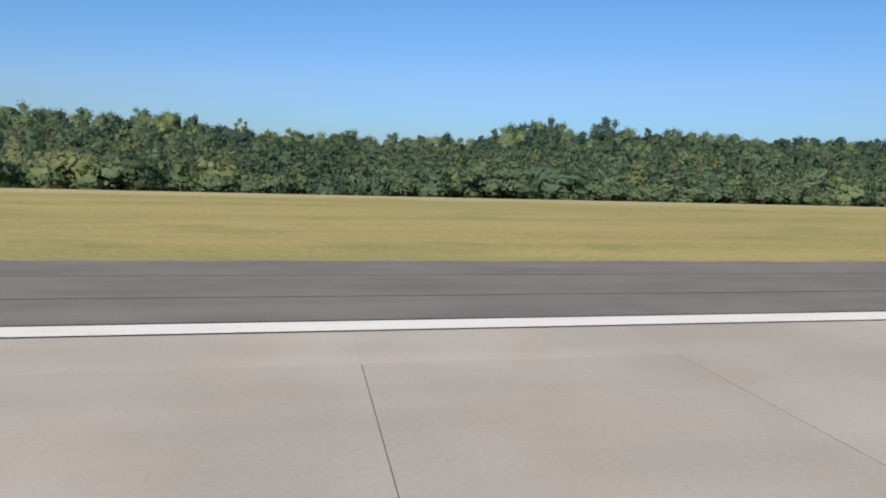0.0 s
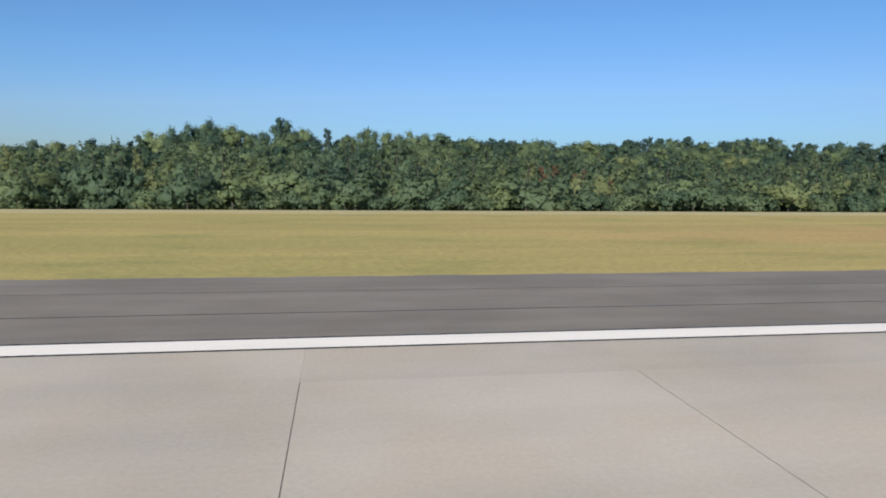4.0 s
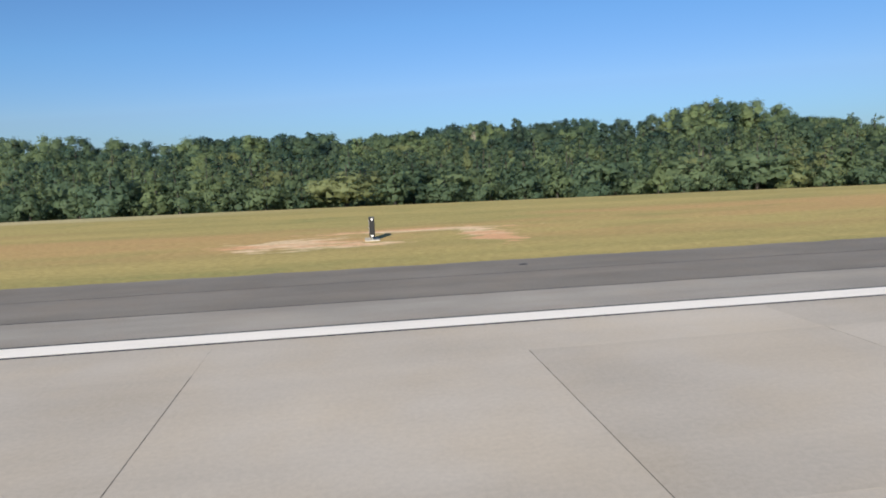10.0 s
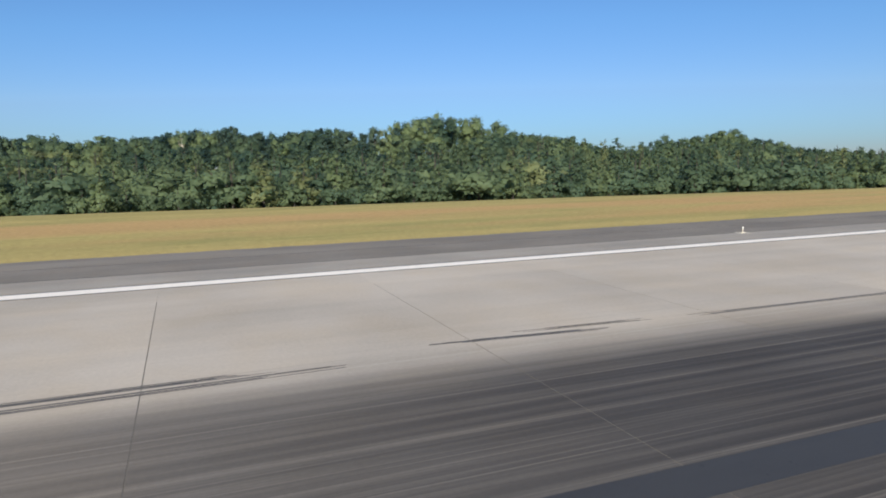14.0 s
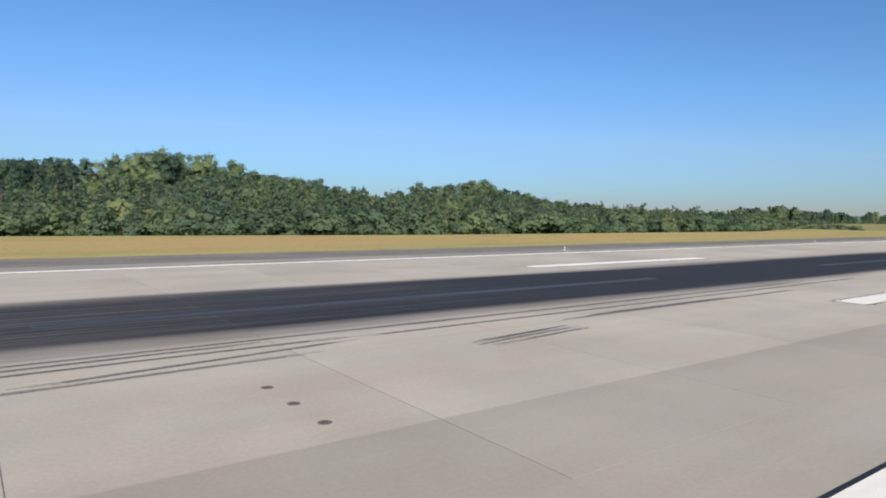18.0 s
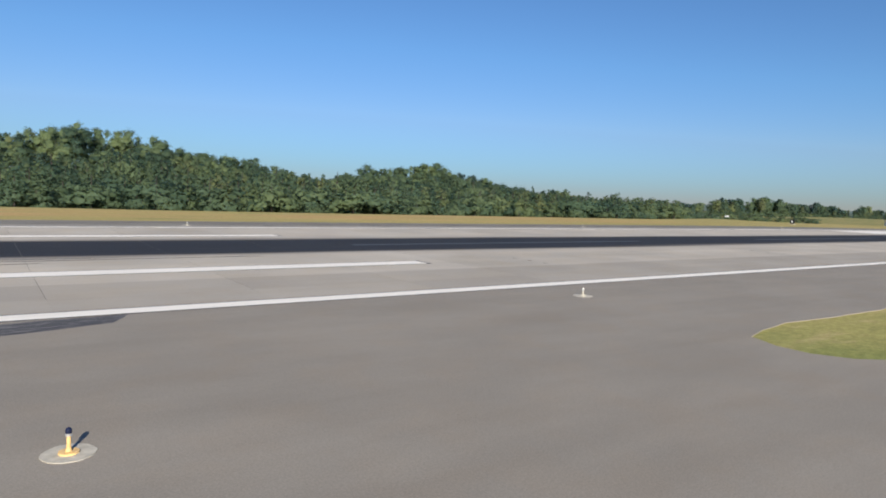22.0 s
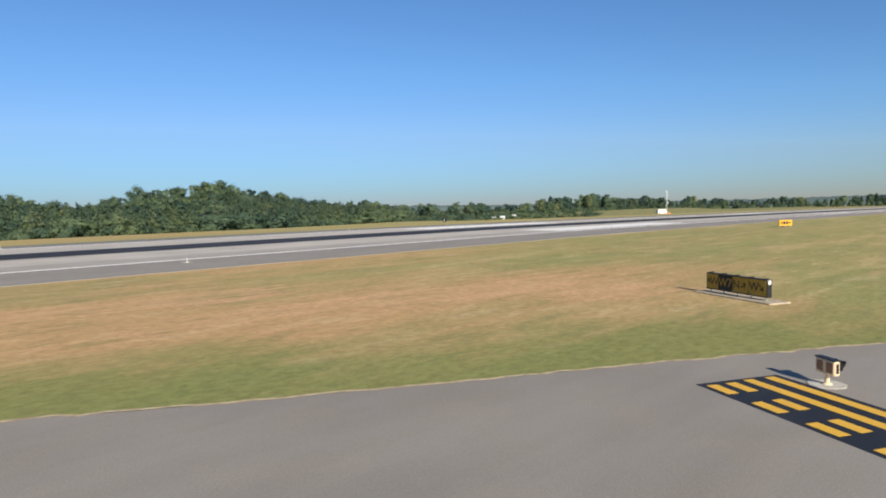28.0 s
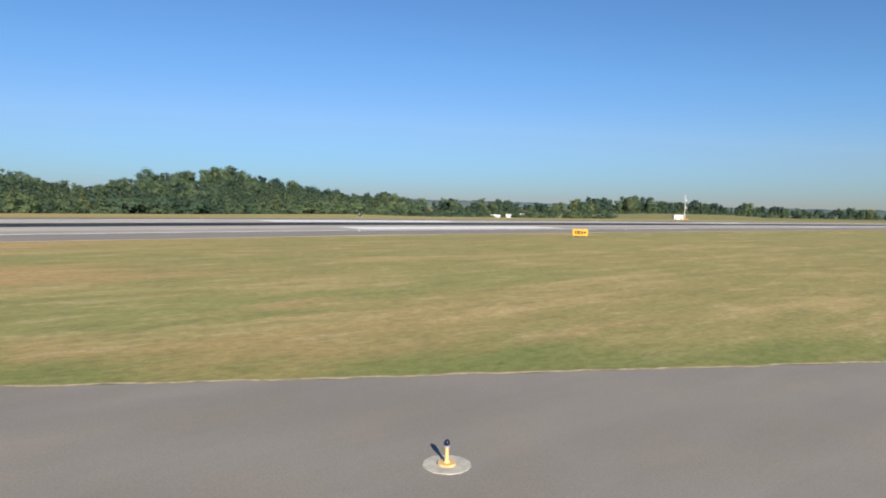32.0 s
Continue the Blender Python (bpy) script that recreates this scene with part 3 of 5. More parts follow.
def ribbon(line, offset, width, z, thick=0.004):
    """A painted line that follows a curve."""
    bm = bmesh.new()
    rows = []
    for k, (x, y) in enumerate(line):
        ax, ay = line[max(0, k - 1)]
        bx, by = line[min(len(line) - 1, k + 1)]
        d = Vector((bx - ax, by - ay)).normalized()
        side = Vector((-d.y, d.x))
        p, q = Vector((x, y)) + side * (offset - width / 2), Vector((x, y)) + side * (offset + width / 2)
        rows.append((bm.verts.new((p.x, p.y, z)), bm.verts.new((q.x, q.y, z)), bm.verts.new((p.x, p.y, z - thick)), bm.verts.new((q.x, q.y, z - thick))))
    for p, q in zip(rows, rows[1:]):
        bm.faces.new((p[0], q[0], q[1], p[1]))
        bm.faces.new((p[0], p[2], q[2], q[0]))
        bm.faces.new((p[1], q[1], q[3], p[3]))
    bmesh.ops.recalc_face_normals(bm, faces=bm.faces)
    return bm


taxiway = asphalt("taxiway", plate([(330, -22.9), *CURVE, (580, -200), (380, -72), (330, -44)], 0.0, 0.3), M_TAXI_CONCRETE, "grey concrete of the angled taxiway exit")

# ---------------------------------------------------------------- painted markings
def marking(name, label):
    ob = new(name)
    return tagged(ob, label, "marking", kind="structure")


for k, side in enumerate((1, -1)):
    line = marking("edge_line", "white painted runway edge line with thin black borders")
    y, wide = 22.40 * side, 0.63 if side > 0 else 0.60
    part("border", strip(y - wide * side, y + wide * side, *RUNWAY_ENDS, 0.003, 0.003, 3.93), M_BLACK_PAINT, line, "black border")
    part("stripe", strip(y - 0.48 * side, y + 0.48 * side, *RUNWAY_ENDS, 0.007, 0.003, 3.93), M_WHITE, line)

for k in range(-4, 14):
    x = 377.4 + 61.0 * k
    line = marking("centre_line", "worn white centre line stripe under tyre rubber")
    part("stripe", strip(0.75, 1.65, x, x + 36.6, 0.004, 0.003, 3.93), M_WORN_WHITE, line)

# one bar, then the broad aiming bars, then three bars, each on both sides of the centre line; start, length, inner edges, width
for start, length, inner, width in ((413.0, 23.9, (10.75,), 1.57), (563.0, 45.7, (11.0,), 9.1), (718.0, 23.9, (10.75, 13.9, 17.0), 1.57)):
    for side in (1, -1):
        for y in inner:
            bar = marking("touchdown_bar", "white painted touchdown bar with black border") if width < 5 else marking("aiming_bar", "broad white painted aiming point bar with black border")
            x0 = start - (1.0 if side > 0 else 0.0)
            part("border", strip((y - 0.13) * side, (y + width + 0.13) * side, x0 - 0.15, x0 + length + 0.2, 0.003, 0.003, 3.93), M_BLACK_PAINT, bar, "black border")
            part("stripe", strip(y * side, (y + width) * side, x0, x0 + length, 0.007, 0.003, 3.93), M_WHITE, bar)

edge_double = marking("taxiway_edge_line", "double yellow taxiway edge line on a black ground")
part("border", ribbon(CURVE, 0.0, 0.86, 0.004), M_BLACK_PAINT, edge_double, "black ground")
part("stripe", ribbon(CURVE, -0.17, 0.19, 0.008), M_YELLOW, edge_double)
part("stripe", ribbon(CURVE, 0.17, 0.19, 0.008), M_YELLOW, edge_double)


# the holding line across the shoulder; u runs along the exit, v across it
HOLD_AT, HOLD_U, HOLD_V = Vector((488.25, -78.05)), Vector((0.89, -0.455)), Vector((-0.47, -0.883))


def hold_piece(u0, u1, v0, v1, z):
    pts = [HOLD_AT + HOLD_U * u + HOLD_V * v for u, v in ((u0, v0), (u1, v0), (u1, v1), (u0, v1))]
    return plate([tuple(p) for p in pts], z, 0.003)


hold = marking("holding_line", "yellow holding position line of two bars and two dashed rows on black")
part("ground_paint", hold_piece(0, 2.48, 0, 26, -0.002), M_BLACK_PAINT, hold, "black ground")
for u in (1.32, 1.98):
    part("bar", hold_piece(u, u + 0.3, 0.12, 25.9, 0.002), M_YELLOW, hold)
for u in (0.16, 0.72):
    for k in range(17):
        part("dash", hold_piece(u, u + 0.3, 0.2 + 1.52 * k, 0.2 + 1.52 * k + 0.8, 0.002), M_YELLOW, hold)

# ---------------------------------------------------------------- trees
def heart():
    bm = bmesh.new()
    bmesh.ops.create_icosphere(bm, subdivisions=1, radius=1.0)
    v, f = np.array([p.co[:] for p in bm.verts]), np.array([[p.index for p in q.verts] for q in bm.faces])
    bm.free()
    return v, f


HEART_V, HEART_F = heart()


def leaves(rng, blobs, count, size, heart):
    """Many small leaf sprays on and in the blobs of a crown: vertices, triangles and soft normals."""
    blobs = np.array(blobs)
    weights = blobs[:, 3] ** 2
    pick = rng.choice(len(blobs), count, p=weights / weights.sum())
    b = blobs[pick]
    middle = np.array([0.0, 0.0, np.average(blobs[:, 2], weights=weights) - 0.4 * blobs[0, 3]])
    way = rng.normal(size=(count, 3))
    way[:, 2] = np.where(rng.random(count) < 0.6, np.abs(way[:, 2]), way[:, 2])
    way /= np.linalg.norm(way, axis=1)[:, None]
    far = np.where(rng.random(count) < 0.8, rng.uniform(0.70, 1.05, count), rng.uniform(0.95, 1.14, count))
    bulge = 1 + 0.16 * np.sin(way[:, 0] * 5 + pick) * np.sin(way[:, 1] * 6 + pick * 2) + 0.12 * np.sin(way[:, 2] * 9 + pick)
    at = b[:, :3] + way * (b[:, 3] * far * bulge)[:, None] * np.array([1.0, 1.0, 0.88])
    tilt = way * 0.7 + (at - middle) / np.linalg.norm(at - middle, axis=1)[:, None] * 0.6 + rng.normal(scale=0.5, size=(count, 3))
    tilt /= np.linalg.norm(tilt, axis=1)[:, None]
    side = np.cross(tilt, rng.normal(size=(count, 3)))
    side /= np.linalg.norm(side, axis=1)[:, None]
    over = np.cross(tilt, side)
    s = size * (rng.uniform(0.55, 1.3, count) * np.where(far > 1.12, 0.62, 1.0))[:, None]
    ends = np.stack([at - side * s, at + side * s * 0.9 - over * s * 0.5, at + over * s * 1.15], 1)
    out = at - middle
    out /= np.linalg.norm(out, axis=1)[:, None]
    soft = way * 0.4 + out * 0.8 + rng.normal(scale=0.14, size=(count, 3)) + np.array([0, 0, 0.1])
    soft /= np.linalg.norm(soft, axis=1)[:, None]
    facing = np.cross(ends[:, 1] - ends[:, 0], ends[:, 2] - ends[:, 0])
    away = np.sum(facing * soft, axis=1) < 0
    ends[away] = ends[away][:, ::-1]
    ends = ends.reshape(-1, 3)
    verts, faces, normals = [ends], [np.arange(count * 3).reshape(-1, 3)], [np.repeat(soft, 3, axis=0)]
    n = count * 3
    for x, y, z, r in blobs:  # a dense heart of twigs and inner leaves
        verts.append(HEART_V * (r * heart * rng.uniform(0.9, 1.06, (len(HEART_V), 1))) * np.array([1, 1, 0.88]) + np.array([x, y, z]))
        faces.append(HEART_F + n)
        normals.append(HEART_V * 0.5 + (np.array([x, y, z]) - middle) / np.linalg.norm(np.array([x, y, z]) - middle) * 0.7 + rng.normal(scale=0.2, size=HEART_V.shape))
        n += len(HEART_V)
    soft = np.concatenate(normals)
    return np.concatenate(verts), np.concatenate(faces), soft / np.linalg.norm(soft, axis=1)[:, None]


def limbs(rng, height, girth, tips, lean=0.0):
    """A tapered trunk with limbs that reach towards the crown."""
    verts, tris = [], []

    def taper(a, b, r0, r1, sides=6):
        a, b = np.array(a, float), np.array(b, float)
        d = (b - a) / np.linalg.norm(b - a)
        u = np.cross(d, [0.3, 0.9, 0.2])
        u /= np.linalg.norm(u)
        v = np.cross(d, u)
        start = len(verts)
        for p, r in ((a, r0), (b, r1)):
            for k in range(sides):
                w = 2 * math.pi * k / sides
                verts.append(p + (u * math.cos(w) + v * math.sin(w)) * r)
        for k in range(sides):
            m = (k + 1) % sides
            tris.extend([(start + k, start + m, start + sides + m), (start + k, start + sides + m, start + sides + k)])

    top = (lean, 0.0, height)
    mid = (lean * 0.4, 0.0, height * 0.55)
    taper((0, 0, -0.6), mid, girth, girth * 0.62)
    taper(mid, top, girth * 0.62, girth * 0.15)
    for x, y, z, r in tips:
        start = height * rng.uniform(0.35, 0.6)
        taper((lean * 0.4, 0, start), (x * 0.8, y * 0.8, z), girth * 0.38, girth * 0.1, 5)
    return np.array(verts), np.array(tris)


def broad_crown(rng, height, spread):
    """An uneven dome of separate boughs with gaps between them."""
    blobs = [(0.0, 0.0, height * 0.44, spread * 0.52), (0.0, 0.0, height * 0.64, spread * 0.56)]
    lean = rng.uniform(-0.15, 0.15, 2) * spread
    for k in range(16):
        up = -0.8 + 1.75 * (k + 0.5) / 16
        ring = math.sqrt(max(0.03, 1 - min(1.0, abs(up)) ** 2)) * spread * rng.uniform(0.52, 0.95)
        w = k * 2.4 + rng.uniform(-0.6, 0.6)
        r = spread * rng.uniform(0.28, 0.48)
        blobs.append((ring * math.cos(w) + lean[0] * up, ring * math.sin(w) + lean[1] * up, height * (0.56 + 0.37 * up + rng.uniform(-0.04, 0.04)), r))
    return blobs


def open_crown(rng, height, spread):
    """A thin crown through which the limbs show."""
    blobs = []
    for k in range(13):
        w, f = k * 2.4, k / 12
        ring = spread * (0.9 - 0.5 * f) * rng.uniform(0.5, 1.0)
        blobs.append((ring * math.cos(w), ring * math.sin(w), height * (0.58 + 0.36 * f), spread * rng.uniform(0.16, 0.27)))
    return blobs


def pine_crown(rng, height, spread):
    """Flat clumps of needles about the upper half of a straight stem."""
    blobs = [(0.0, 0.0, height * 0.9, spread * 0.4)]
    for k in range(14):
        f = k / 13
        ring = spread * (1.0 - 0.5 * f) * rng.uniform(0.4, 0.95)
        w = k * 2.4 + rng.uniform(-0.6, 0.6)
        blobs.append((ring * math.cos(w), ring * math.sin(w), height * (0.48 + 0.47 * f), spread * rng.uniform(0.28, 0.45)))
    return blobs


def young_crown(rng, height, spread):
    """A sapling with foliage to the ground, narrower towards its ragged top."""
    blobs = [(0.0, 0.0, height * 0.30, spread * 0.6), (0.0, 0.0, height * 0.56, spread * 0.42)]
    for k in range(15):
        f = k / 14
        ring = spread * (0.85 - 0.72 * f) * rng.uniform(0.5, 1.15)
        w = k * 2.4 + rng.uniform(-0.5, 0.5)
        blobs.append((ring * math.cos(w), ring * math.sin(w), height * (0.10 + 0.82 * f), spread * rng.uniform(0.55, 1.1) * (0.46 - 0.28 * f)))
    return blobs


def thicket_crown(rng, height, spread):
    """A wide, low bush of many stems."""
    blobs = [(0.0, 0.0, height * 0.35, spread * 0.5)]
    for k in range(14):
        w, d = k * 2.4, spread * math.sqrt((k + 0.5) / 14) * 0.85
        blobs.append((d * math.cos(w), d * math.sin(w), height * rng.uniform(0.25, 0.8) * (1 - 0.35 * d / spread), spread * rng.uniform(0.26, 0.44)))
    return blobs


CROWNS = {"broad": broad_crown, "pine": pine_crown, "young": young_crown, "thicket": thicket_crown, "open": open_crown}


def tree_kind(seed, style, height, spread, count, size):
    rng = np.random.default_rng(seed)
    crown = CROWNS[style](rng, height, spread)
    tips = [crown[k] for k in range(3, len(crown), 2)][: {"open": 7, "broad": 5, "pine": 4}.get(style, 2)]
    verts, tris, soft = leaves(rng, crown, count, size, 0.5 if style in ("young", "thicket") else 0.68)
    wood_v, wood_t = limbs(rng, height * 0.9, 0.018 * height + (0.16 if style == "open" else 0.06), tips, rng.uniform(-0.5, 0.5))
    grow = height / np.percentile(verts[:, 2], 99.6)  # the crown's top stands at its height
    return dict(height=height, leaf=(verts * grow, tris, soft), wood=(wood_v * grow, wood_t), style=style)


KINDS = {
    "broad": [tree_kind(11 + k, "broad", 16.0, 4.2 + 0.5 * (k % 4), 1500, 0.37) for k in range(8)],
    "pine": [tree_kind(31 + k, "pine", 17.0, 3.0 + 0.4 * k, 1300, 0.33) for k in range(5)],
    "young": [tree_kind(51 + k, "young", 7.0, 2.1 + 0.25 * (k % 4), 600, 0.28) for k in range(8)],
    "thicket": [tree_kind(71 + k, "thicket", 6.0, 3.2 + 0.4 * k, 560, 0.33) for k in range(4)],
    "open": [tree_kind(91 + k, "open", 16.0, 4.0 + 0.3 * k, 700, 0.30) for k in range(3)],
    "far_broad": [tree_kind(111 + k, "broad", 16.0, 4.4 + 0.5 * (k % 3), 480, 0.7) for k in range(6)],
    "far_pine": [tree_kind(131 + k, "pine", 17.0, 3.2 + 0.4 * k, 380, 0.62) for k in range(4)],
    "far_young": [tree_kind(151 + k, "young", 7.0, 2.5 + 0.3 * k, 280, 0.45) for k in range(4)],
}
LEAF_OF = {"broad": M_LEAF, "pine": M_PINE, "young": M_YOUNG, "thicket": M_YOUNG, "open": M_LEAF, "far_broad": M_LEAF, "far_pine": M_PINE, "far_young": M_YOUNG}


def raw_mesh(name, verts, tris, material, normals=None):
    me = bpy.data.meshes.new(name)
    me.vertices.add(len(verts))
    me.vertices.foreach_set("co", np.asarray(verts, np.float32).ravel())
    me.loops.add(len(tris) * 3)
    me.loops.foreach_set("vertex_index", np.asarray(tris, np.int32).ravel())
    me.polygons.add(len(tris))
    me.polygons.foreach_set("loop_start", np.arange(0, len(tris) * 3, 3, dtype=np.int32))
    me.update(calc_edges=True)
    me.materials.append(material)
    if normals is not None:
        me.normals_split_custom_set_from_vertices(np.asarray(normals, np.float32))
    return me


LABELS = {
    "broad": ("tree", "broad-leaved tree with an uneven green crown in the wood"),
    "open": ("pale_tree", "thin-crowned tree with a pale forked trunk in the wood"),
    "pine": ("pine_tree", "dark green pine with a bare lower trunk"),
    "young": ("young_tree", "bushy young green tree at the edge of the wood"),
    "thicket": ("bush", "wide green bush of many stems at the wood's edge"),
}
SHADES = 4
CROWN_MESHES, TRUNK_MESHES = {}, {}


def crown_mesh(style, k, shade, material):
    """A crown in one of a few shades, from dark to yellowish green."""
    key = (style, k, shade, material.name)
    if key not in CROWN_MESHES:
        v, t, soft = KINDS[style][k]["leaf"]
        me = raw_mesh("crown", v, t, material, soft)
        me.attributes.new("tint", "FLOAT", "POINT").data.foreach_set("value", np.full(len(v), (shade + 0.5) / SHADES, np.float32))
        CROWN_MESHES[key] = me
    return CROWN_MESHES[key]


def trunk_mesh(style, k):
    if (style, k) not in TRUNK_MESHES:
        TRUNK_MESHES[style, k] = raw_mesh("trunk", *KINDS[style][k]["wood"], M_PALE_BARK if style == "open" else M_BARK)
    return TRUNK_MESHES[style, k]


def plant(style, k, x, y, z, scale, turn, stretch=1.0, shade=0.4, rusty=""):
    name, label = LABELS[style]
    ob = new(name)
    ob.matrix_world = Matrix.LocRotScale((x, y, z), Euler((0, 0, turn)), (scale * stretch, scale * stretch, scale))
    for part_name, me in (("crown", crown_mesh(style, k, min(SHADES - 1, int(shade * SHADES)), M_RUST if rusty else LEAF_OF[style])), ("trunk", trunk_mesh(style, k))):
        p = new(part_name, me)
        p.parent = ob
    tagged(ob, rusty or label, "bush" if style == "thicket" else "tree", "wood edge" if style in ("young", "thicket") else "wood")
    return ob


# x, y and canopy height of the farther woods
FAR_WOODS = [(780, 345, 9), (834, 345, 7), (911, 346, 5), (985, 350, 3.4), (1013, 355, 4.5), (1060, 360, 8), (1097, 370, 10.5), (1190, 380, 14), (1261, 390, 10.5), (1386, 395, 8.5), (1500, 360, 5.5), (1580, 260, 4.5), (1640, 120, 4.5), (1670, -40, 5), (1690, -250, 6)]


def grow_wood():
    rng = random.Random(77)
    spots = []  # style, kind, x, y, top, width, shade, thing

    def add(style, x, y, top, wide, thing=False, shade=None):
        if shade is None:
            shade = min(0.99, max(0.0, rng.choice((0.06, 0.2, 0.34, 0.5, 0.7, 0.92)) + grove(x, y) - 0.38))
        spots.append((style, rng.randrange(len(KINDS[style])), x, y, top, wide, shade, thing))

    def grove(x, y):
        """Groves of one kind share their shade."""
        return 0.38 + 0.2 * math.sin(x * 0.071 + y * 0.02) * math.sin(x * 0.023 + 1.0) + 0.12 * math.sin(x * 0.19 + y * 0.11)

    def pines(x):
        """Where dark pines stand along the skyline."""
        return 0.55 if 338 < x < 425 or 266 < x < 282 else 0.4 if 40 < x < 95 or 690 < x < 760 else 0.12

    def either(x):
        return "pine" if rng.random() < pines(x) else "broad"

    def sight(x, y, share):
        """The height at which a share of the skyline's height shows at this depth."""
        back = lerp(x, *FOREST_Y)
        return 4.58 + (lerp(x, SKYLINE_X, SKYLINE_Z) - 4.58) * share * (y + 20) / (back + 20)

    # the tallest trees, one for each rise of the skyline
    for k in range(1, len(SKYLINE_X) - 1):
        x, top = SKYLINE_X[k], SKYLINE_Z[k]
        gap = (SKYLINE_X[k + 1] - SKYLINE_X[k - 1]) / 2
        low = top < min(SKYLINE_Z[k - 1], SKYLINE_Z[k + 1])
        style = "open" if x in (-28, 3, 339) else either(x)
        add(style, x, lerp(x, *FOREST_Y) + rng.uniform(-4, 4), top, min(1.25, max(0.62, gap / 9.5)) * (0.9 if low else 1.0), True)
    # others between and behind them
    x = -150.0
    while x < 790:
        x += rng.uniform(4.5, 8.5)
        back = lerp(x, *FOREST_Y)
        add(either(x), x, back + rng.uniform(2, 10), sight(x, back, 1) - rng.uniform(0.8, 2.6), rng.uniform(0.75, 1.1), rng.random() < 0.25)
        if x < 120:
            add("broad", x + 3, back + 14 + rng.uniform(-3, 3), sight(x, back, 1) - rng.uniform(0.8, 3.0), rng.uniform(0.9, 1.3))
    # crowns one before the other down the slope
    for share, deep, step in ((0.84, 0.965, 10.5), (0.68, 0.92, 9.0), (0.54, 0.87, 8.0), (0.44, 0.80, 8.0)):
        x = -140.0
        while x < 785:
            x += step * rng.uniform(0.6, 1.4)
            y = lerp(x, *FOREST_Y) * deep + rng.uniform(-5, 5)
            if x > 640:
                y = lerp(x, *FOREST_Y) - 60 * (1 - deep) + rng.uniform(-3, 3)
            top = sight(x, y, share * rng.uniform(0.72, 1.16))
            add("young" if rng.random() < 0.12 else either(x) if rng.random() < 0.6 else "broad", x, y, top, rng.uniform(0.95, 1.4), rng.random() < 0.2)
    # a ridge behind the first skyline
    x = 200.0
    while x < 420:
        x += rng.uniform(5, 8.5)
        for y in (372, 398):
            add("far_pine" if rng.random() < 0.4 else "far_broad", x, y + rng.uniform(-6, 6), sight(x, lerp(x, *FOREST_Y), 0.97) * (y + 20) / (lerp(x, *FOREST_Y) + 20) - rng.uniform(0.5, 3.0), rng.uniform(1.0, 1.4), shade=rng.uniform(0, 0.5))
    # farther woods beyond the end of the bank
    for (ax, ay, az), (bx, by, bz) in zip(FAR_WOODS, FAR_WOODS[1:]):
        count = int(math.hypot(bx - ax, by - ay) / 3.4)
        for k in range(count):
            t = k / count
            clump = math.sin((ax + (bx - ax) * t) * 0.11) + math.sin((ax + (bx - ax) * t) * 0.047 + ay * 0.02 + 1.0)
            if clump > -0.9 or rng.random() < 0.3:
                add("far_pine" if rng.random() < 0.35 else "far_broad", ax + (bx - ax) * t + rng.uniform(-4, 4), ay + (by - ay) * t + rng.uniform(-14, 14), az + (bz - az) * t + 1.3 * clump + rng.uniform(-5.0, 1.4), rng.uniform(0.7, 1.5))
            if k % 3 == 0:
                add("far_young", ax + (bx - ax) * t + rng.uniform(-3, 3), ay + (by - ay) * t - 34 + rng.uniform(-8, 8), az * 0.1 - 3.0 + rng.uniform(-1.5, 0.5), rng.uniform(1.2, 2.0))
            if k % 2:
                add("far_young", ax + (bx - ax) * t, ay + (by - ay) * t - 18 + rng.uniform(-6, 6), az * 0.2 - 1.5 + rng.uniform(-2, 1.5), rng.uniform(1.0, 1.6))
    # young growth below, down to the foot of the bank
    for f, share, thing_share in ((0.95, 0.46, 0.0), (0.8, 0.42, 0.0), (0.55, 0.36, 0.0), (0.3, 0.29, 0.15), (0.1, 0.2, 0.25), (0.0, 0.12, 0.25)):
        x = -120.0
        while x < 790:
            x += rng.uniform(3.4, 8.2) * (0.8 + 0.4 * f)
            crest, back = lerp(x, *CREST), lerp(x, *FOREST_Y)
            y = crest + 22 + max(8, min(210, back * 0.75) - crest - 22) * f + rng.uniform(-7, 7)
            if x > 640:
                y = back - 12 - 40 * (1 - f) + rng.uniform(-8, 8)
            if 186 < x < 212 and y < 138 and rng.random() < 0.7:
                continue
            top = max(sight(x, y, share * rng.uniform(0.55, 1.45)), ground_level(x, y) + rng.uniform(3, 6))
            bushy = rng.random() < (0.3 if f < 0.2 else 0.12)
            add("thicket" if bushy else "young", x, y, top - (1.0 if bushy else 0.0), rng.uniform(0.85, 1.4), rng.random() < thing_share)
    # low bushes that close the foot of the wood
    x = -130.0
    while x < 640:
        x += rng.uniform(2.8, 5.0)
        y = lerp(x, *CREST) + 20 + rng.uniform(-3, 5)
        add("thicket", x, y, ground_level(x, y) + rng.uniform(2.2, 4.4), rng.uniform(0.6, 0.9), shade=rng.uniform(0.0, 0.6))
    # bushes on the slope under the highest trees
    for k in range(90):
        x = rng.uniform(335, 500)
        y = rng.uniform(215, lerp(x, *FOREST_Y) - 8)
        add("young", x, y, ground_level(x, y) + rng.uniform(5, 10), rng.uniform(0.9, 1.4))
    # scrub beyond the far end of the runway
    for k in range(190):
        x = 636 + 320 * rng.random() ** 1.25
        add("far_young" if k % 3 else "thicket", x, rng.uniform(150, 250) + max(0, x - 850) * 0.9, -2.6 + rng.uniform(-2.0, 1.8), rng.uniform(1.2, 2.0))
    groups = {}
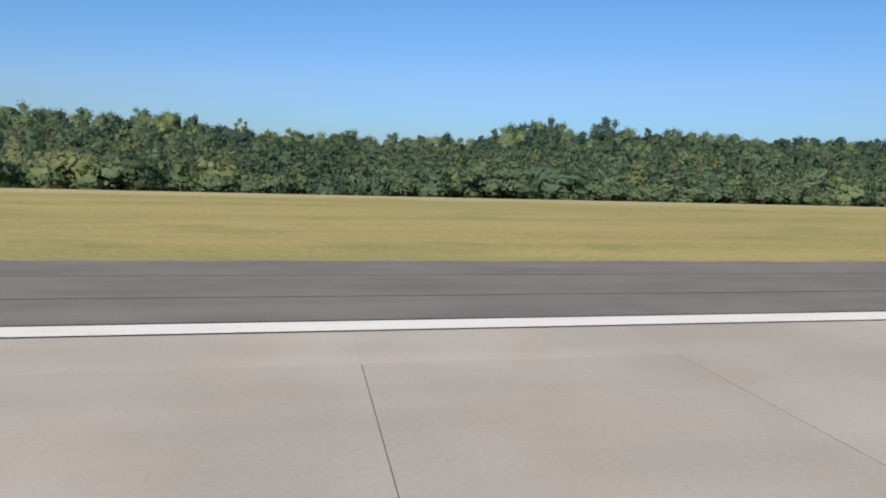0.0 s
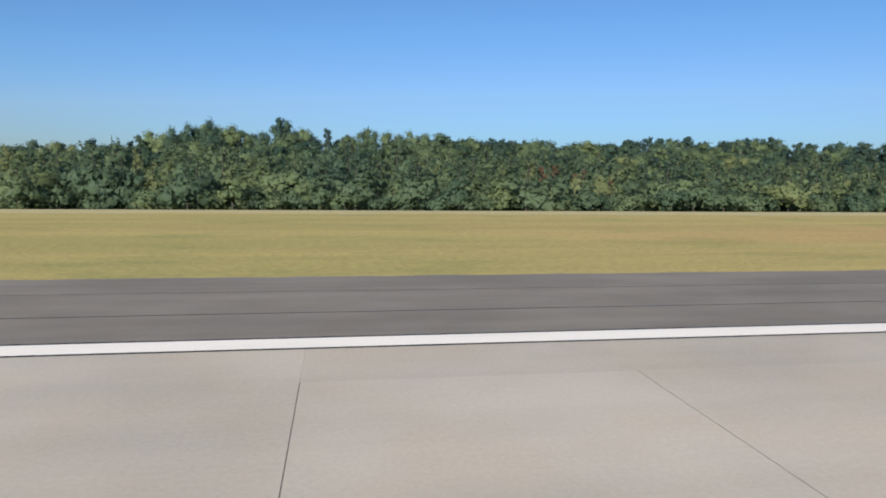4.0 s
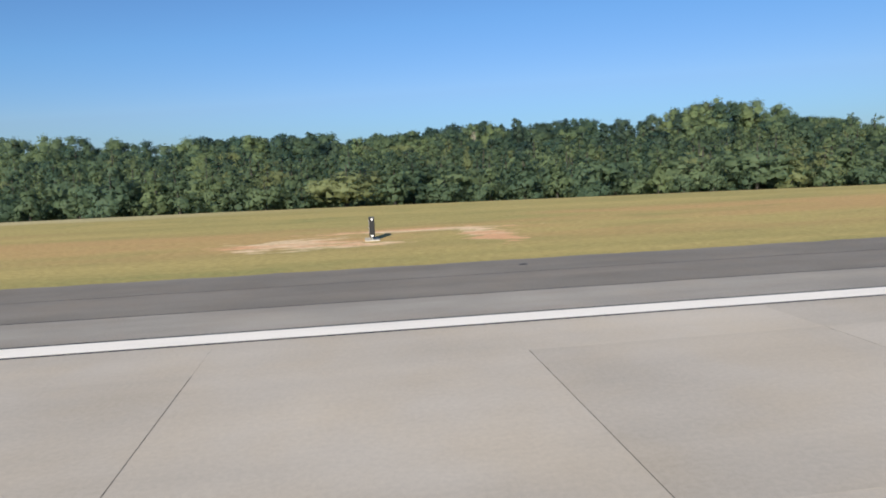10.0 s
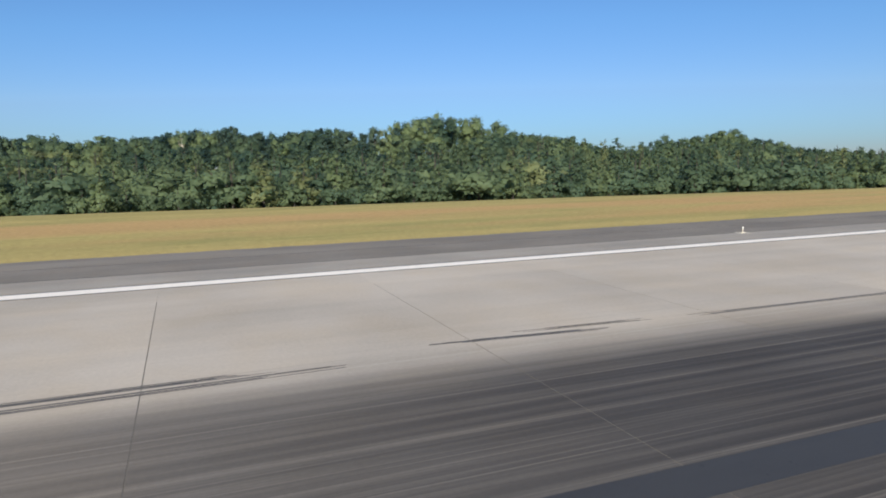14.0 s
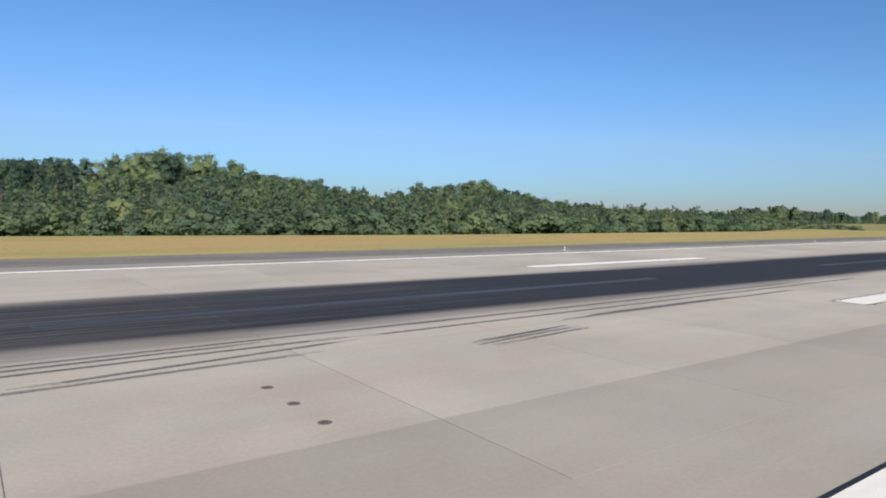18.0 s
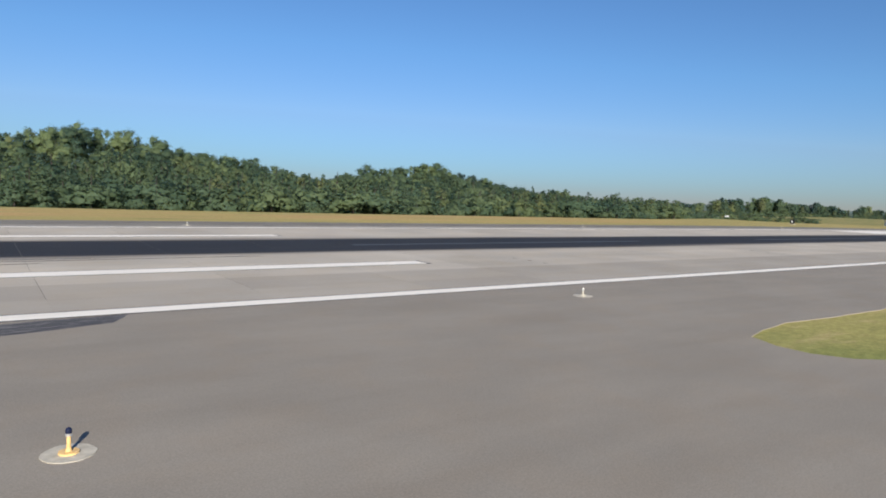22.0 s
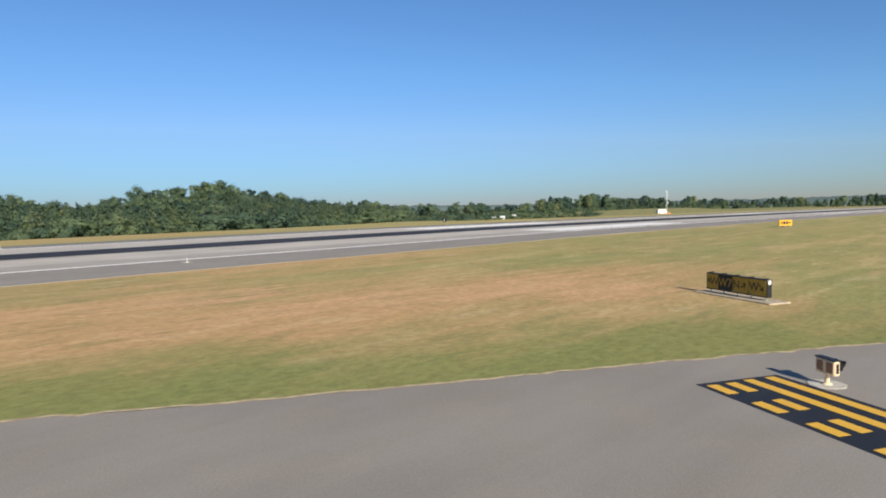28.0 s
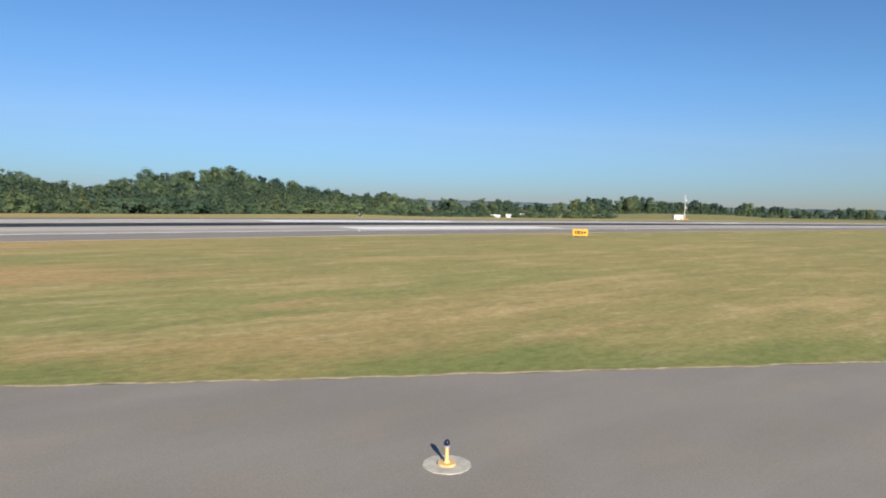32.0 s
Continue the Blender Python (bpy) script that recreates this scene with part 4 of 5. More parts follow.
    for style, k, x, y, top, stretch, shade, thing in spots:
        g = ground_level(x, y)
        height = 15.0 if style[-5:] in ("broad", "_pine", "pine", "open") else 8.0
        scale = max(3.0, top - g) / KINDS[style][k]["height"]
        turn = rng.uniform(0, 6.28)
        wide = stretch * min(1.6, max(0.75, (height / max(4.0, top - g)) ** 0.5))
        if thing:
            plant(style, k, x, y, g, scale, turn, wide, shade)
        else:
            groups.setdefault(style, []).append((k, x, y, g, scale, turn, wide, shade))
    for x, y, top in ((197, 131, 5.6), (204, 132, 4.4), (210, 128, 3.2), (188, 133, 3.6), (201, 135, 6.0), (192, 128, 0.8), (207, 134, 5.2)):
        g = ground_level(x, y)
        plant("young", 0, x, y, g, (top - g) / 7.0, x, 0.8, (x % 4) / 4, "young tree turned rusty red among green ones")
    for x, y, top in ((409, 255, 12.4), (404, 258, 10.5)):
        g = ground_level(x, y)
        plant("broad", 2, x, y, g, (top - g) / 16.0, x, 0.62, 0.9, "small tree turned orange brown before taller green ones")
    for style, items in groups.items():
        lv, lt, wv, wt, ln, nl, nw = [], [], [], [], [], 0, 0
        tints = []
        for k, x, y, g, scale, turn, wide, shade in items:
            c, s = math.cos(turn), math.sin(turn)
            tints.append(np.full(len(KINDS[style][k]["leaf"][0]), shade))
            m = np.array([[c * wide, -s * wide, 0], [s * wide, c * wide, 0], [0, 0, 1]]) * scale
            ln.append(KINDS[style][k]["leaf"][2] @ np.array([[c, -s, 0], [s, c, 0], [0, 0, 1]]).T)
            for vs, ts, (v, t), which in ((lv, lt, KINDS[style][k]["leaf"][:2], 0), (wv, wt, KINDS[style][k]["wood"], 1)):
                n = nw if which else nl
                vs.append(v @ m.T + np.array([x, y, g]))
                ts.append(t + n)
                if which:
                    nw += len(v)
                else:
                    nl += len(v)
        name, label = WOODS[style]
        stand = new(name)
        tagged(stand, label, "woods", kind="stuff")
        for n, me in (("crowns", raw_mesh("crowns", np.concatenate(lv), np.concatenate(lt), LEAF_OF[style], np.concatenate(ln))), ("trunks", raw_mesh("trunks", np.concatenate(wv), np.concatenate(wt), M_BARK))):
            p = new(n, me)
            p.parent = stand
            p["kind"] = "stuff"
            if n == "crowns":
                me.attributes.new("tint", "FLOAT", "POINT").data.foreach_set("value", np.concatenate(tints).astype(np.float32))


WOODS = {
    "broad": ("broad_leaved_wood", "dense wood of broad-leaved trees behind the airfield"),
    "pine": ("pines_in_wood", "dark pines standing in the wood"),
    "young": ("young_growth", "bushy young growth along the foot of the bank"),
    "thicket": ("thickets", "low wide bushes along the wood's edge"),
    "far_broad": ("far_wood", "distant broad-leaved wood beyond the runway's end"),
    "far_pine": ("far_pines", "distant dark pines beyond the runway's end"),
    "far_young": ("far_scrub", "distant scrub beyond the runway's end"),
}
grow_wood()


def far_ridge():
    """Low wooded hills on the horizon, an uneven band of canopy tinted for haze."""
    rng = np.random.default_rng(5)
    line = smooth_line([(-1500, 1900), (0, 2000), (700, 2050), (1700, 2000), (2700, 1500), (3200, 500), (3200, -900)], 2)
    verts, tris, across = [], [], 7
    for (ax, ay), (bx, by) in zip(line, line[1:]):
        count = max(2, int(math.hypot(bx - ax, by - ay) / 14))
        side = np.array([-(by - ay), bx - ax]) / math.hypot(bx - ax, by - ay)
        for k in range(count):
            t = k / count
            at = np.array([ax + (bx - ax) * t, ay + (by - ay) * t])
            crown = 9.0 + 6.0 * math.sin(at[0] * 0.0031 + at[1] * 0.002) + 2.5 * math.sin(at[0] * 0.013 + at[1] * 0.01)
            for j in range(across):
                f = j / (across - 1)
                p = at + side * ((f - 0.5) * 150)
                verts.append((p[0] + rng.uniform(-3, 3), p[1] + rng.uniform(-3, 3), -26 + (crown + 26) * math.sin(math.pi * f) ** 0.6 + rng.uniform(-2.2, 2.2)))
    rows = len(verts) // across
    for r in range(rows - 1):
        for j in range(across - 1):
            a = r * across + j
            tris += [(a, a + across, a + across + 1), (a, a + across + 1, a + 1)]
    ob = new("wooded_hills", raw_mesh("wooded_hills", np.array(verts), np.array(tris), M_HAZY_HILLS))
    tagged(ob, "low wooded hills along the horizon, coloured bluish for haze", "hills", kind="stuff")


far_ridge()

# ---------------------------------------------------------------- lights and signs beside the pavements
M_GALV = plain("galvanised_metal", (0.55, 0.55, 0.54), 0.45, 0.6)
M_LAMP_WHITE = plain("frosted_lamp_glass", (0.66, 0.65, 0.6), 0.3)
M_LAMP_BLUE = plain("dark_blue_lamp_glass", (0.015, 0.02, 0.05), 0.15)
M_ORANGE = plain("yellow_enamel", (0.76, 0.50, 0.21), 0.5)
M_BLACK = plain("black_enamel", (0.018, 0.018, 0.019), 0.5)
M_SIGN_YELLOW = plain("yellow_sign_face", (0.66, 0.34, 0.02), 0.45)
# darker copy of the sign yellow: the guidance sign's shade put into its colour
M_SIGN_SHADED = plain("shaded_yellow_sign_face", (0.36, 0.235, 0.03), 0.5, 0, 0.2, 5)
M_SIGN_WHITE = plain("white_sign_face", (0.80, 0.80, 0.77), 0.45)
M_SHELTER = plain("white_panel", (0.78, 0.70, 0.62), 0.6)
M_TAN = plain("tan_enamel", (0.74, 0.56, 0.36), 0.5)
M_AMBER = plain("dull_amber_glass", (0.30, 0.15, 0.09), 0.3)
M_RED = plain("orange_red_panel", (0.62, 0.22, 0.10), 0.6)
M_ROOF = plain("pale_roof", (0.62, 0.62, 0.60), 0.6)
M_IRON = plain("cast_iron", (0.13, 0.085, 0.06), 0.7, 0.1)
M_RING = plain("worn_steel_ring", (0.15, 0.14, 0.125), 0.6, 0.2)
M_OLD_PAD = plain("weathered_concrete", (0.44, 0.36, 0.25), 0.9, 0, 0.2, 4)


def thing(name, x, y, label, category, group="", turn=0.0, z=None):
    ob = new(name)
    ob.matrix_world = Matrix.LocRotScale((x, y, ground_level(x, y) + 0.04 if z is None else z), Euler((0, 0, turn)), None)
    return tagged(ob, label, category, group)


def disc(r, z1, seed, sides=40):
    """A poured pad with a slightly uneven rim."""
    rng = random.Random(seed)
    return plate([((r + rng.uniform(-0.012, 0.012)) * math.cos(2 * math.pi * k / sides), (r + rng.uniform(-0.012, 0.012)) * math.sin(2 * math.pi * k / sides)) for k in range(sides)], z1, 0.12)


def lamp_parts(ob, pole, cap, height, pad):
    part("pad", disc(pad, 0.012, 4), M_PAD, ob, "pale concrete pad")
    bm = bmesh.new()
    tube(bm, 0, 0, 0.01, 0.045, 0.16)
    part("base_plate", bm, M_GALV if pole is M_GALV else pole, ob)
    bm = bmesh.new()
    tube(bm, 0, 0, 0.04, height - 0.13, 0.035, 0.033)
    tube(bm, 0, 0, 0.04, 0.11, 0.055, 0.036)
    part("stem", bm, pole, ob)
    bm = bmesh.new()
    tube(bm, 0, 0, height - 0.13, height - 0.09, 0.052)
    part("collar", bm, M_GALV, ob)
    bm = bmesh.new()
    bmesh.ops.create_uvsphere(bm, u_segments=12, v_segments=8, radius=0.055, matrix=Matrix.Translation((0, 0, height - 0.055)) @ Matrix.Diagonal((1, 1, 1.25, 1)))
    part("lens", bm, cap, ob, smooth=True)


runway_lamp = thing("runway_edge_light", 65.75, 26.05, "white runway edge light on a round concrete pad", "light", "runway edge lights", z=-0.006)
lamp_parts(runway_lamp, M_PAD, M_LAMP_WHITE, 0.38, 0.46)
for k in list(range(-3, 0)) + list(range(1, 16)):
    x = 65.75 + 60.96 * k
    copy_thing(runway_lamp, pose(x, 26.05, runway_level(x) - 0.006))
for k in range(0, 9):
    x = 436.5 + 60.96 * k
    copy_thing(runway_lamp, pose(x, -26.0, runway_level(x) - 0.006))

taxi_lamp = thing("taxiway_edge_light", 411.8, -29.7, "yellow stemmed taxiway edge light with dark blue lens", "light", "taxiway edge lights", z=-0.004)
lamp_parts(taxi_lamp, M_ORANGE, M_LAMP_BLUE, 0.44, 0.42)
for x, y in ((414.3, -35.2), (428.6, -44.0), (447.6, -55.1), (472.9, -73.3), (489.2, -82.9), (496.9, -87.3), (517.3, -98.1), (538.0, -109.0), (559.0, -120.0)):
    copy_thing(taxi_lamp, pose(x, y, -0.004, 0, 0, 40 * x))


def word(name, text, size, material, parent, place, label=""):
    """Raised lettering as a mesh."""
    cu = bpy.data.curves.new(name, "FONT")
    cu.body, cu.size, cu.extrude, cu.align_x, cu.align_y = text, size, 0.003, "CENTER", "CENTER"
    tmp = bpy.data.objects.new(name, cu)
    me = bpy.data.meshes.new_from_object(tmp)
    bpy.data.objects.remove(tmp)
    me.materials.clear()
    me.materials.append(material)
    ob = new(name, me)
    ob.parent = parent
    ob.matrix_local = place
    if label:
        ob["label"] = label
    return ob


def upright(x, y, z, turn=0.0):
    """A pose in which flat lettering stands up and faces -y of its parent, turned about z."""
    return pose(x, y, z, 90, 0, turn)


def arrow(name, way, size, material, parent, x, z, y):
    bm = bmesh.new()
    a = radians(way)
    u, v = Vector((math.cos(a), 0, math.sin(a))), Vector((-math.sin(a), 0, math.cos(a)))
    for p, q, w in ((-0.5, 0.5, 0.07),):
        pts = [u * p * size - v * w * size, u * q * size - v * w * size, u * q * size + v * w * size, u * p * size + v * w * size]
        bm.faces.new([bm.verts.new((x + k.x, y, z + k.z)) for k in pts])
    for s in (1, -1):
        pts = [u * 0.5 * size, u * 0.12 * size + v * s * 0.34 * size, u * -0.02 * size + v * s * 0.26 * size, u * 0.34 * size]
        bm.faces.new([bm.verts.new((x + k.x, y - 0.001 * (s + 1), z + k.z)) for k in pts])
    bmesh.ops.solidify(bm, geom=bm.faces[:], thickness=0.004)
    return part(name, bm, material, parent)


def guidance_sign():
    """The long sign of four panels beside the exit; its face looks back along the exit."""
    ax, ay, bx, by = 505.1, -70.85, 503.35, -74.4
    turn = math.atan2(by - ay, bx - ax)
    length = math.hypot(bx - ax, by - ay)
    ob = thing("guidance_sign", (ax + bx) / 2, (ay + by) / 2, "long yellow and black taxiway guidance sign on a concrete pad", "sign", turn=turn)
    h = length / 2
    part("pad", disc_box(-h - 0.4, h + 0.6, -0.6, 0.6, 0.02), M_OLD_PAD, ob, "pale concrete pad")
    bm = bmesh.new()
    box(bm, -h, h, -0.13, 0.13, 0.16, 0.98, 0.012)
    part("case", bm, M_BLACK, ob, "black case")
    for x in np.linspace(-h + 0.2, h - 0.2, 5):
        bm = bmesh.new()
        tube(bm, float(x), 0, 0.02, 0.17, 0.035)
        part("leg", bm, M_GALV, ob)
        bm = bmesh.new()
        box(bm, float(x) - 0.03, float(x) + 0.03, -0.15, 0.15, 0.975, 1.02, 0.008)
        part("clamp", bm, M_BLACK, ob)
    bm = bmesh.new()
    box(bm, h - 0.002, h + 0.006, -0.07, 0.07, 0.76, 0.94)
    part("end_plate", bm, M_SIGN_WHITE, ob, "small white plate")
    edges = [-h + 0.03, -h + 0.86, -h + 1.80, -h + 2.82, h - 0.05]
    for k, (x0, x1) in enumerate(zip(edges, edges[1:])):
        bm = bmesh.new()
        box(bm, x0 + 0.02, x1 - 0.02, -0.142, -0.128, 0.22, 0.93, 0.004)
        panel = part("panel", bm, M_BLACK if k == 1 else M_SIGN_SHADED, ob, "black panel" if k == 1 else "yellow panel, coloured darker for shade")
        mid = (x0 + x1) / 2
        if k == 0:
            arrow("arrow", 135, 0.34, M_BLACK, panel, mid - 0.2, 0.57, -0.146)
            word("letter", "W", 0.56, M_BLACK, panel, upright(mid + 0.14, -0.147, 0.57))
        elif k == 1:
            word("letters", "W7", 0.58, M_SIGN_SHADED, panel, upright(mid, -0.147, 0.57))
        elif k == 2:
            word("letter", "N", 0.56, M_BLACK, panel, upright(mid - 0.24, -0.147, 0.57))
            arrow("arrow", 35, 0.38, M_BLACK, panel, mid + 0.2, 0.57, -0.146)
        else:
            word("letter", "W", 0.56, M_BLACK, panel, upright(mid - 0.18, -0.147, 0.57))
            arrow("arrow", -45, 0.36, M_BLACK, panel, mid + 0.25, 0.57, -0.146)
    return ob


def disc_box(x0, x1, y0, y1, z1):
    bm = bmesh.new()
    box(bm, x0, x1, y0, y1, -0.1, z1, 0.015)
    return bm


guidance_sign()


def distance_sign(x, y, text, label):
    """A black box with one white numeral; it faces back along the runway."""
    ob = thing("distance_sign", x, y, label, "sign", "distance signs", turn=radians(-90))
    bm = bmesh.new()
    box(bm, -0.58, 0.58, -0.17, 0.17, 0.16, 1.36, 0.02)
    part("case", bm, M_BLACK, ob)
    part("pad", disc_box(-0.85, 0.85, -0.45, 0.45, 0.012), M_PAD, ob, "concrete pad")
    for s in (-0.4, 0.4):
        bm = bmesh.new()
        tube(bm, s, 0, 0.0, 0.17, 0.03)
        part("leg", bm, M_GALV, ob)
    for z in (0.2, 1.22):
        bm = bmesh.new()
        box(bm, -0.59, -0.578, -0.06, 0.06, z, z + 0.12)
        box(bm, 0.578, 0.59, -0.06, 0.06, z, z + 0.12)
        part("latch", bm, M_SIGN_WHITE, ob, "small white latch plates")
    if text:
        word("numeral", text, 1.15, M_SIGN_WHITE, ob, upright(0, -0.174, 0.74), "white numeral")
    else:
        bm = bmesh.new()
        box(bm, -0.16, 0.16, -0.176, -0.168, 0.4, 1.1)
        part("mark", bm, M_SIGN_WHITE, ob, "white upright bar")
    return ob


distance_sign(286.4, 45.2, "3", "black distance sign with a white numeral three in the grass")
distance_sign(603.7, 49.5, "", "small black distance sign with a white mark far down the runway")


def far_yellow_sign():
    ob = thing("yellow_sign", 577.2, -50.2, "small yellow sign with black lettering in the grass", "sign", turn=radians(-38))
    bm = bmesh.new()
    box(bm, -1.0, 1.0, -0.12, 0.12, 0.16, 1.0, 0.012)
    part("case", bm, M_SIGN_YELLOW, ob)
    for x in (-0.8, 0, 0.8):
        bm = bmesh.new()
        tube(bm, x, 0, -0.1, 0.17, 0.035)
        part("leg", bm, M_GALV, ob)
    for x0, x1, z0, z1 in ((-0.72, -0.5, 0.42, 0.76), (-0.4, -0.08, 0.36, 0.78), (0.04, 0.3, 0.36, 0.78), (0.42, 0.74, 0.46, 0.7)):
        bm = bmesh.new()
        box(bm, x0, x1, -0.128, -0.118, z0, z1)
        part("bar", bm, M_BLACK, ob, "black bar of lettering")


far_yellow_sign()


def guard_light():
    """Two flashing lamps side by side in one head, on a short stem."""
    ob = thing("guard_light", 490.29, -80.41, "tan runway guard light with two black-hooded lamps on a concrete pad", "light", turn=radians(55), z=-0.004)
    part("pad", disc(0.43, 0.012, 9), M_PAD, ob, "round concrete pad")
    bm = bmesh.new()
    tube(bm, 0, 0, 0.012, 0.05, 0.12, 0.09)
    tube(bm, 0, 0, 0.05, 0.30, 0.06, 0.05)
    part("stem", bm, M_TAN, ob)
    bm = bmesh.new()
    box(bm, -0.33, 0.33, -0.09, 0.08, 0.27, 0.64, 0.035)
    head = part("head", bm, M_TAN, ob, "pale tan lamp housing")
    for s in (-1, 1):
        bm = bmesh.new()
        box(bm, s * 0.334 - 0.006, s * 0.334 + 0.006, -0.035, 0.03, 0.34, 0.58)
        part("slot", bm, M_BLACK, head, "dark slot in the end of the housing")
        bm = bmesh.new()
        box(bm, s * 0.155 - 0.105, s * 0.155 + 0.105, 0.074, 0.088, 0.33, 0.58, 0.006)
        part("back_cover", bm, M_AMBER, head, "brown cover on the back of each lamp")
    bm = bmesh.new()
    box(bm, -0.35, 0.35, -0.11, 0.085, 0.638, 0.662, 0.006)
    part("visor", bm, M_BLACK, head, "black strip over the housing")
    for x in (-0.145, 0.145):
        bm = bmesh.new()
        tube(bm, 0, 0, 0, 0.02, 0.115, sides=20)
        bmesh.ops.transform(bm, matrix=pose(x, -0.10, 0.46, 90), verts=bm.verts)
        part("lens", bm, M_AMBER, head, "dull amber round lens")
        bm = bmesh.new()
        for k in range(14):
            a, b = radians(-36 + 252 * k / 14), radians(-36 + 252 * (k + 1) / 14)
            reach = [0.10 + 0.16 * max(0.0, math.sin(w)) for w in (a, b)]
            p = [(x + 0.135 * math.cos(w), yy, 0.46 + 0.135 * math.sin(w)) for w, yy in ((a, -0.09), (b, -0.09), (b, -0.10 - reach[1]), (a, -0.10 - reach[0]))]
            bm.faces.new([bm.verts.new(q) for q in p])
        bmesh.ops.solidify(bm, geom=bm.faces[:], thickness=0.006)
        part("hood", bm, M_BLACK, head, "black hood")


guard_light()


def drain():
    ob = thing("drain_inlet", 509.8, -80.4, "square concrete drain inlet with an iron grate in the grass", "drain", turn=radians(-31))
    bm = bmesh.new()
    for x0, x1, y0, y1 in ((-0.62, 0.62, -0.58, -0.46), (-0.62, 0.62, 0.46, 0.58), (-0.62, -0.5, -0.46, 0.46), (0.5, 0.62, -0.46, 0.46)):
        box(bm, x0, x1, y0, y1, -0.2, 0.03, 0.015)
    part("collar", bm, M_OLD_PAD, ob, "weathered concrete rim")
    for k in range(9):
        bm = bmesh.new()
        box(bm, -0.5, 0.5, -0.44 + 0.105 * k, -0.40 + 0.105 * k, -0.09, -0.03)
        part("bar", bm, M_IRON, ob)
    bm = bmesh.new()
    box(bm, -0.5, 0.5, -0.46, 0.46, -0.16, -0.12)
    part("sump", bm, M_IRON, ob)


drain()

# lights set into the runway, three abreast
inset = thing("inset_light", 317.5, 11.7, "dark iron inset light flush with the concrete", "light", "inset lights", z=0.0)
bm = bmesh.new()
tube(bm, 0, 0, -0.02, 0.006, 0.165, 0.155, 20)
part("ring", bm, M_RING, inset)
bm = bmesh.new()
tube(bm, 0, 0, 0.004, 0.016, 0.085, 0.06, 16)
part("dome", bm, M_IRON, inset)
for k in range(9):
    x = 317.5 + 32.0 * k
    for y in (11.7, 13.2, 14.7, -10.9, -12.5, -14.1):
        if (k and y < 0) or (not k and y != 11.7):
            copy_thing(inset, pose(x, y, runway_level(x)))


# ---------------------------------------------------------------- far things
def shelter():
    ob = thing("equipment_shelter", 881.5, 129.5, "white and orange equipment shelter by the far end of the runway", "hut", turn=radians(-30))
    bm = bmesh.new()
    box(bm, -3.0, 3.0, -1.6, 1.6, 0.0, 3.6, 0.05)
    part("wall", bm, M_SHELTER, ob)
    bm = bmesh.new()
    box(bm, -3.2, 3.2, -1.8, 1.8, 3.58, 3.76, 0.04)
    part("roof", bm, M_ROOF, ob)
    for x in (-2.0, 1.6):
        bm = bmesh.new()
        box(bm, x - 0.5, x + 0.5, -1.63, -1.58, 0.1, 2.1)
        part("door", bm, M_RED, ob, "orange door")
    bm = bmesh.new()
    box(bm, 4.2, 6.8, -0.8, 0.8, 0.0, 1.3, 0.04)
    part("cabinet", bm, M_RED, ob, "low orange cabinet")


shelter()


def mast(x, y, height, label):
    ob = thing("antenna_mast", x, y, label, "mast")
    for a in range(3):
        w = 2 * math.pi * a / 3
        bm = bmesh.new()
        tube(bm, 0.32 * math.cos(w), 0.32 * math.sin(w), 0, height, 0.10, 0.07, 8)
        part("leg", bm, M_SIGN_WHITE, ob)
    for k in range(int(height / 0.8)):
        bm = bmesh.new()
        bmesh.ops.create_cone(bm, cap_ends=True, segments=3, radius1=0.42, radius2=0.42, depth=0.08, matrix=Matrix.Translation((0, 0, 0.4 + 0.8 * k)))
        part("brace", bm, M_RED if (k // 3) % 2 else M_SIGN_WHITE, ob)
    for z in (height * 0.45, height * 0.75):
        bm = bmesh.new()
        box(bm, -0.5, 0.5, -0.75, -0.35, z, z + 0.8, 0.03)
        part("antenna", bm, M_SIGN_WHITE, ob)


mast(889.6, 129.5, 16.5, "white lattice antenna mast beside the shelter")


def low_building(x, y, length, width, height, turn, label):
    ob = thing("low_building", x, y, label, "building", "far white buildings", turn=turn)
    bm = bmesh.new()
    box(bm, -length / 2, length / 2, -width / 2, width / 2, -1, height)
    part("wall", bm, M_ROOF, ob)
    bm = bmesh.new()
    vs = [bm.verts.new(p) for p in ((-length / 2 - 0.3, -width / 2 - 0.3, height), (length / 2 + 0.3, -width / 2 - 0.3, height), (length / 2 + 0.3, width / 2 + 0.3, height), (-length / 2 - 0.3, width / 2 + 0.3, height), (-length / 2 - 0.3, 0, height + 0.9), (length / 2 + 0.3, 0, height + 0.9))]
    for f in ((0, 1, 5, 4), (2, 3, 4, 5), (0, 4, 3), (1, 2, 5), (0, 3, 2, 1)):
        bm.faces.new([vs[k] for k in f])
    part("roof", bm, M_ROOF, ob)
    for k in range(int(length // 4)):
        bm = bmesh.new()
        c = -length / 2 + 2 + 4 * k
        box(bm, c - 0.6, c + 0.6, -width / 2 - 0.04, -width / 2 + 0.02, 0.6, height - 0.5)
        part("window", bm, M_BLACK, ob, "dark window")


low_building(790, 198, 5.5, 2.4, 1.5, radians(-40), "low white hut before the far trees")
low_building(803, 200, 3.0, 2, 1.8, radians(-40), "small white hut before the far trees")
low_building(815, 200, 2.0, 2, 2.4, radians(-40), "small white hut before the far trees")
low_building(715, 262, 4, 3, 2.6, radians(-40), "small white hut at the edge of the wood")

# ---------------------------------------------------------------- cracks, seams and tyre marks
def mark_line(name, points, width, z, material, label, category="marking"):
    ob = part(name, ribbon(points, 0.0, width, z, 0.003), material)
    return tagged(ob, label, category, kind="structure")


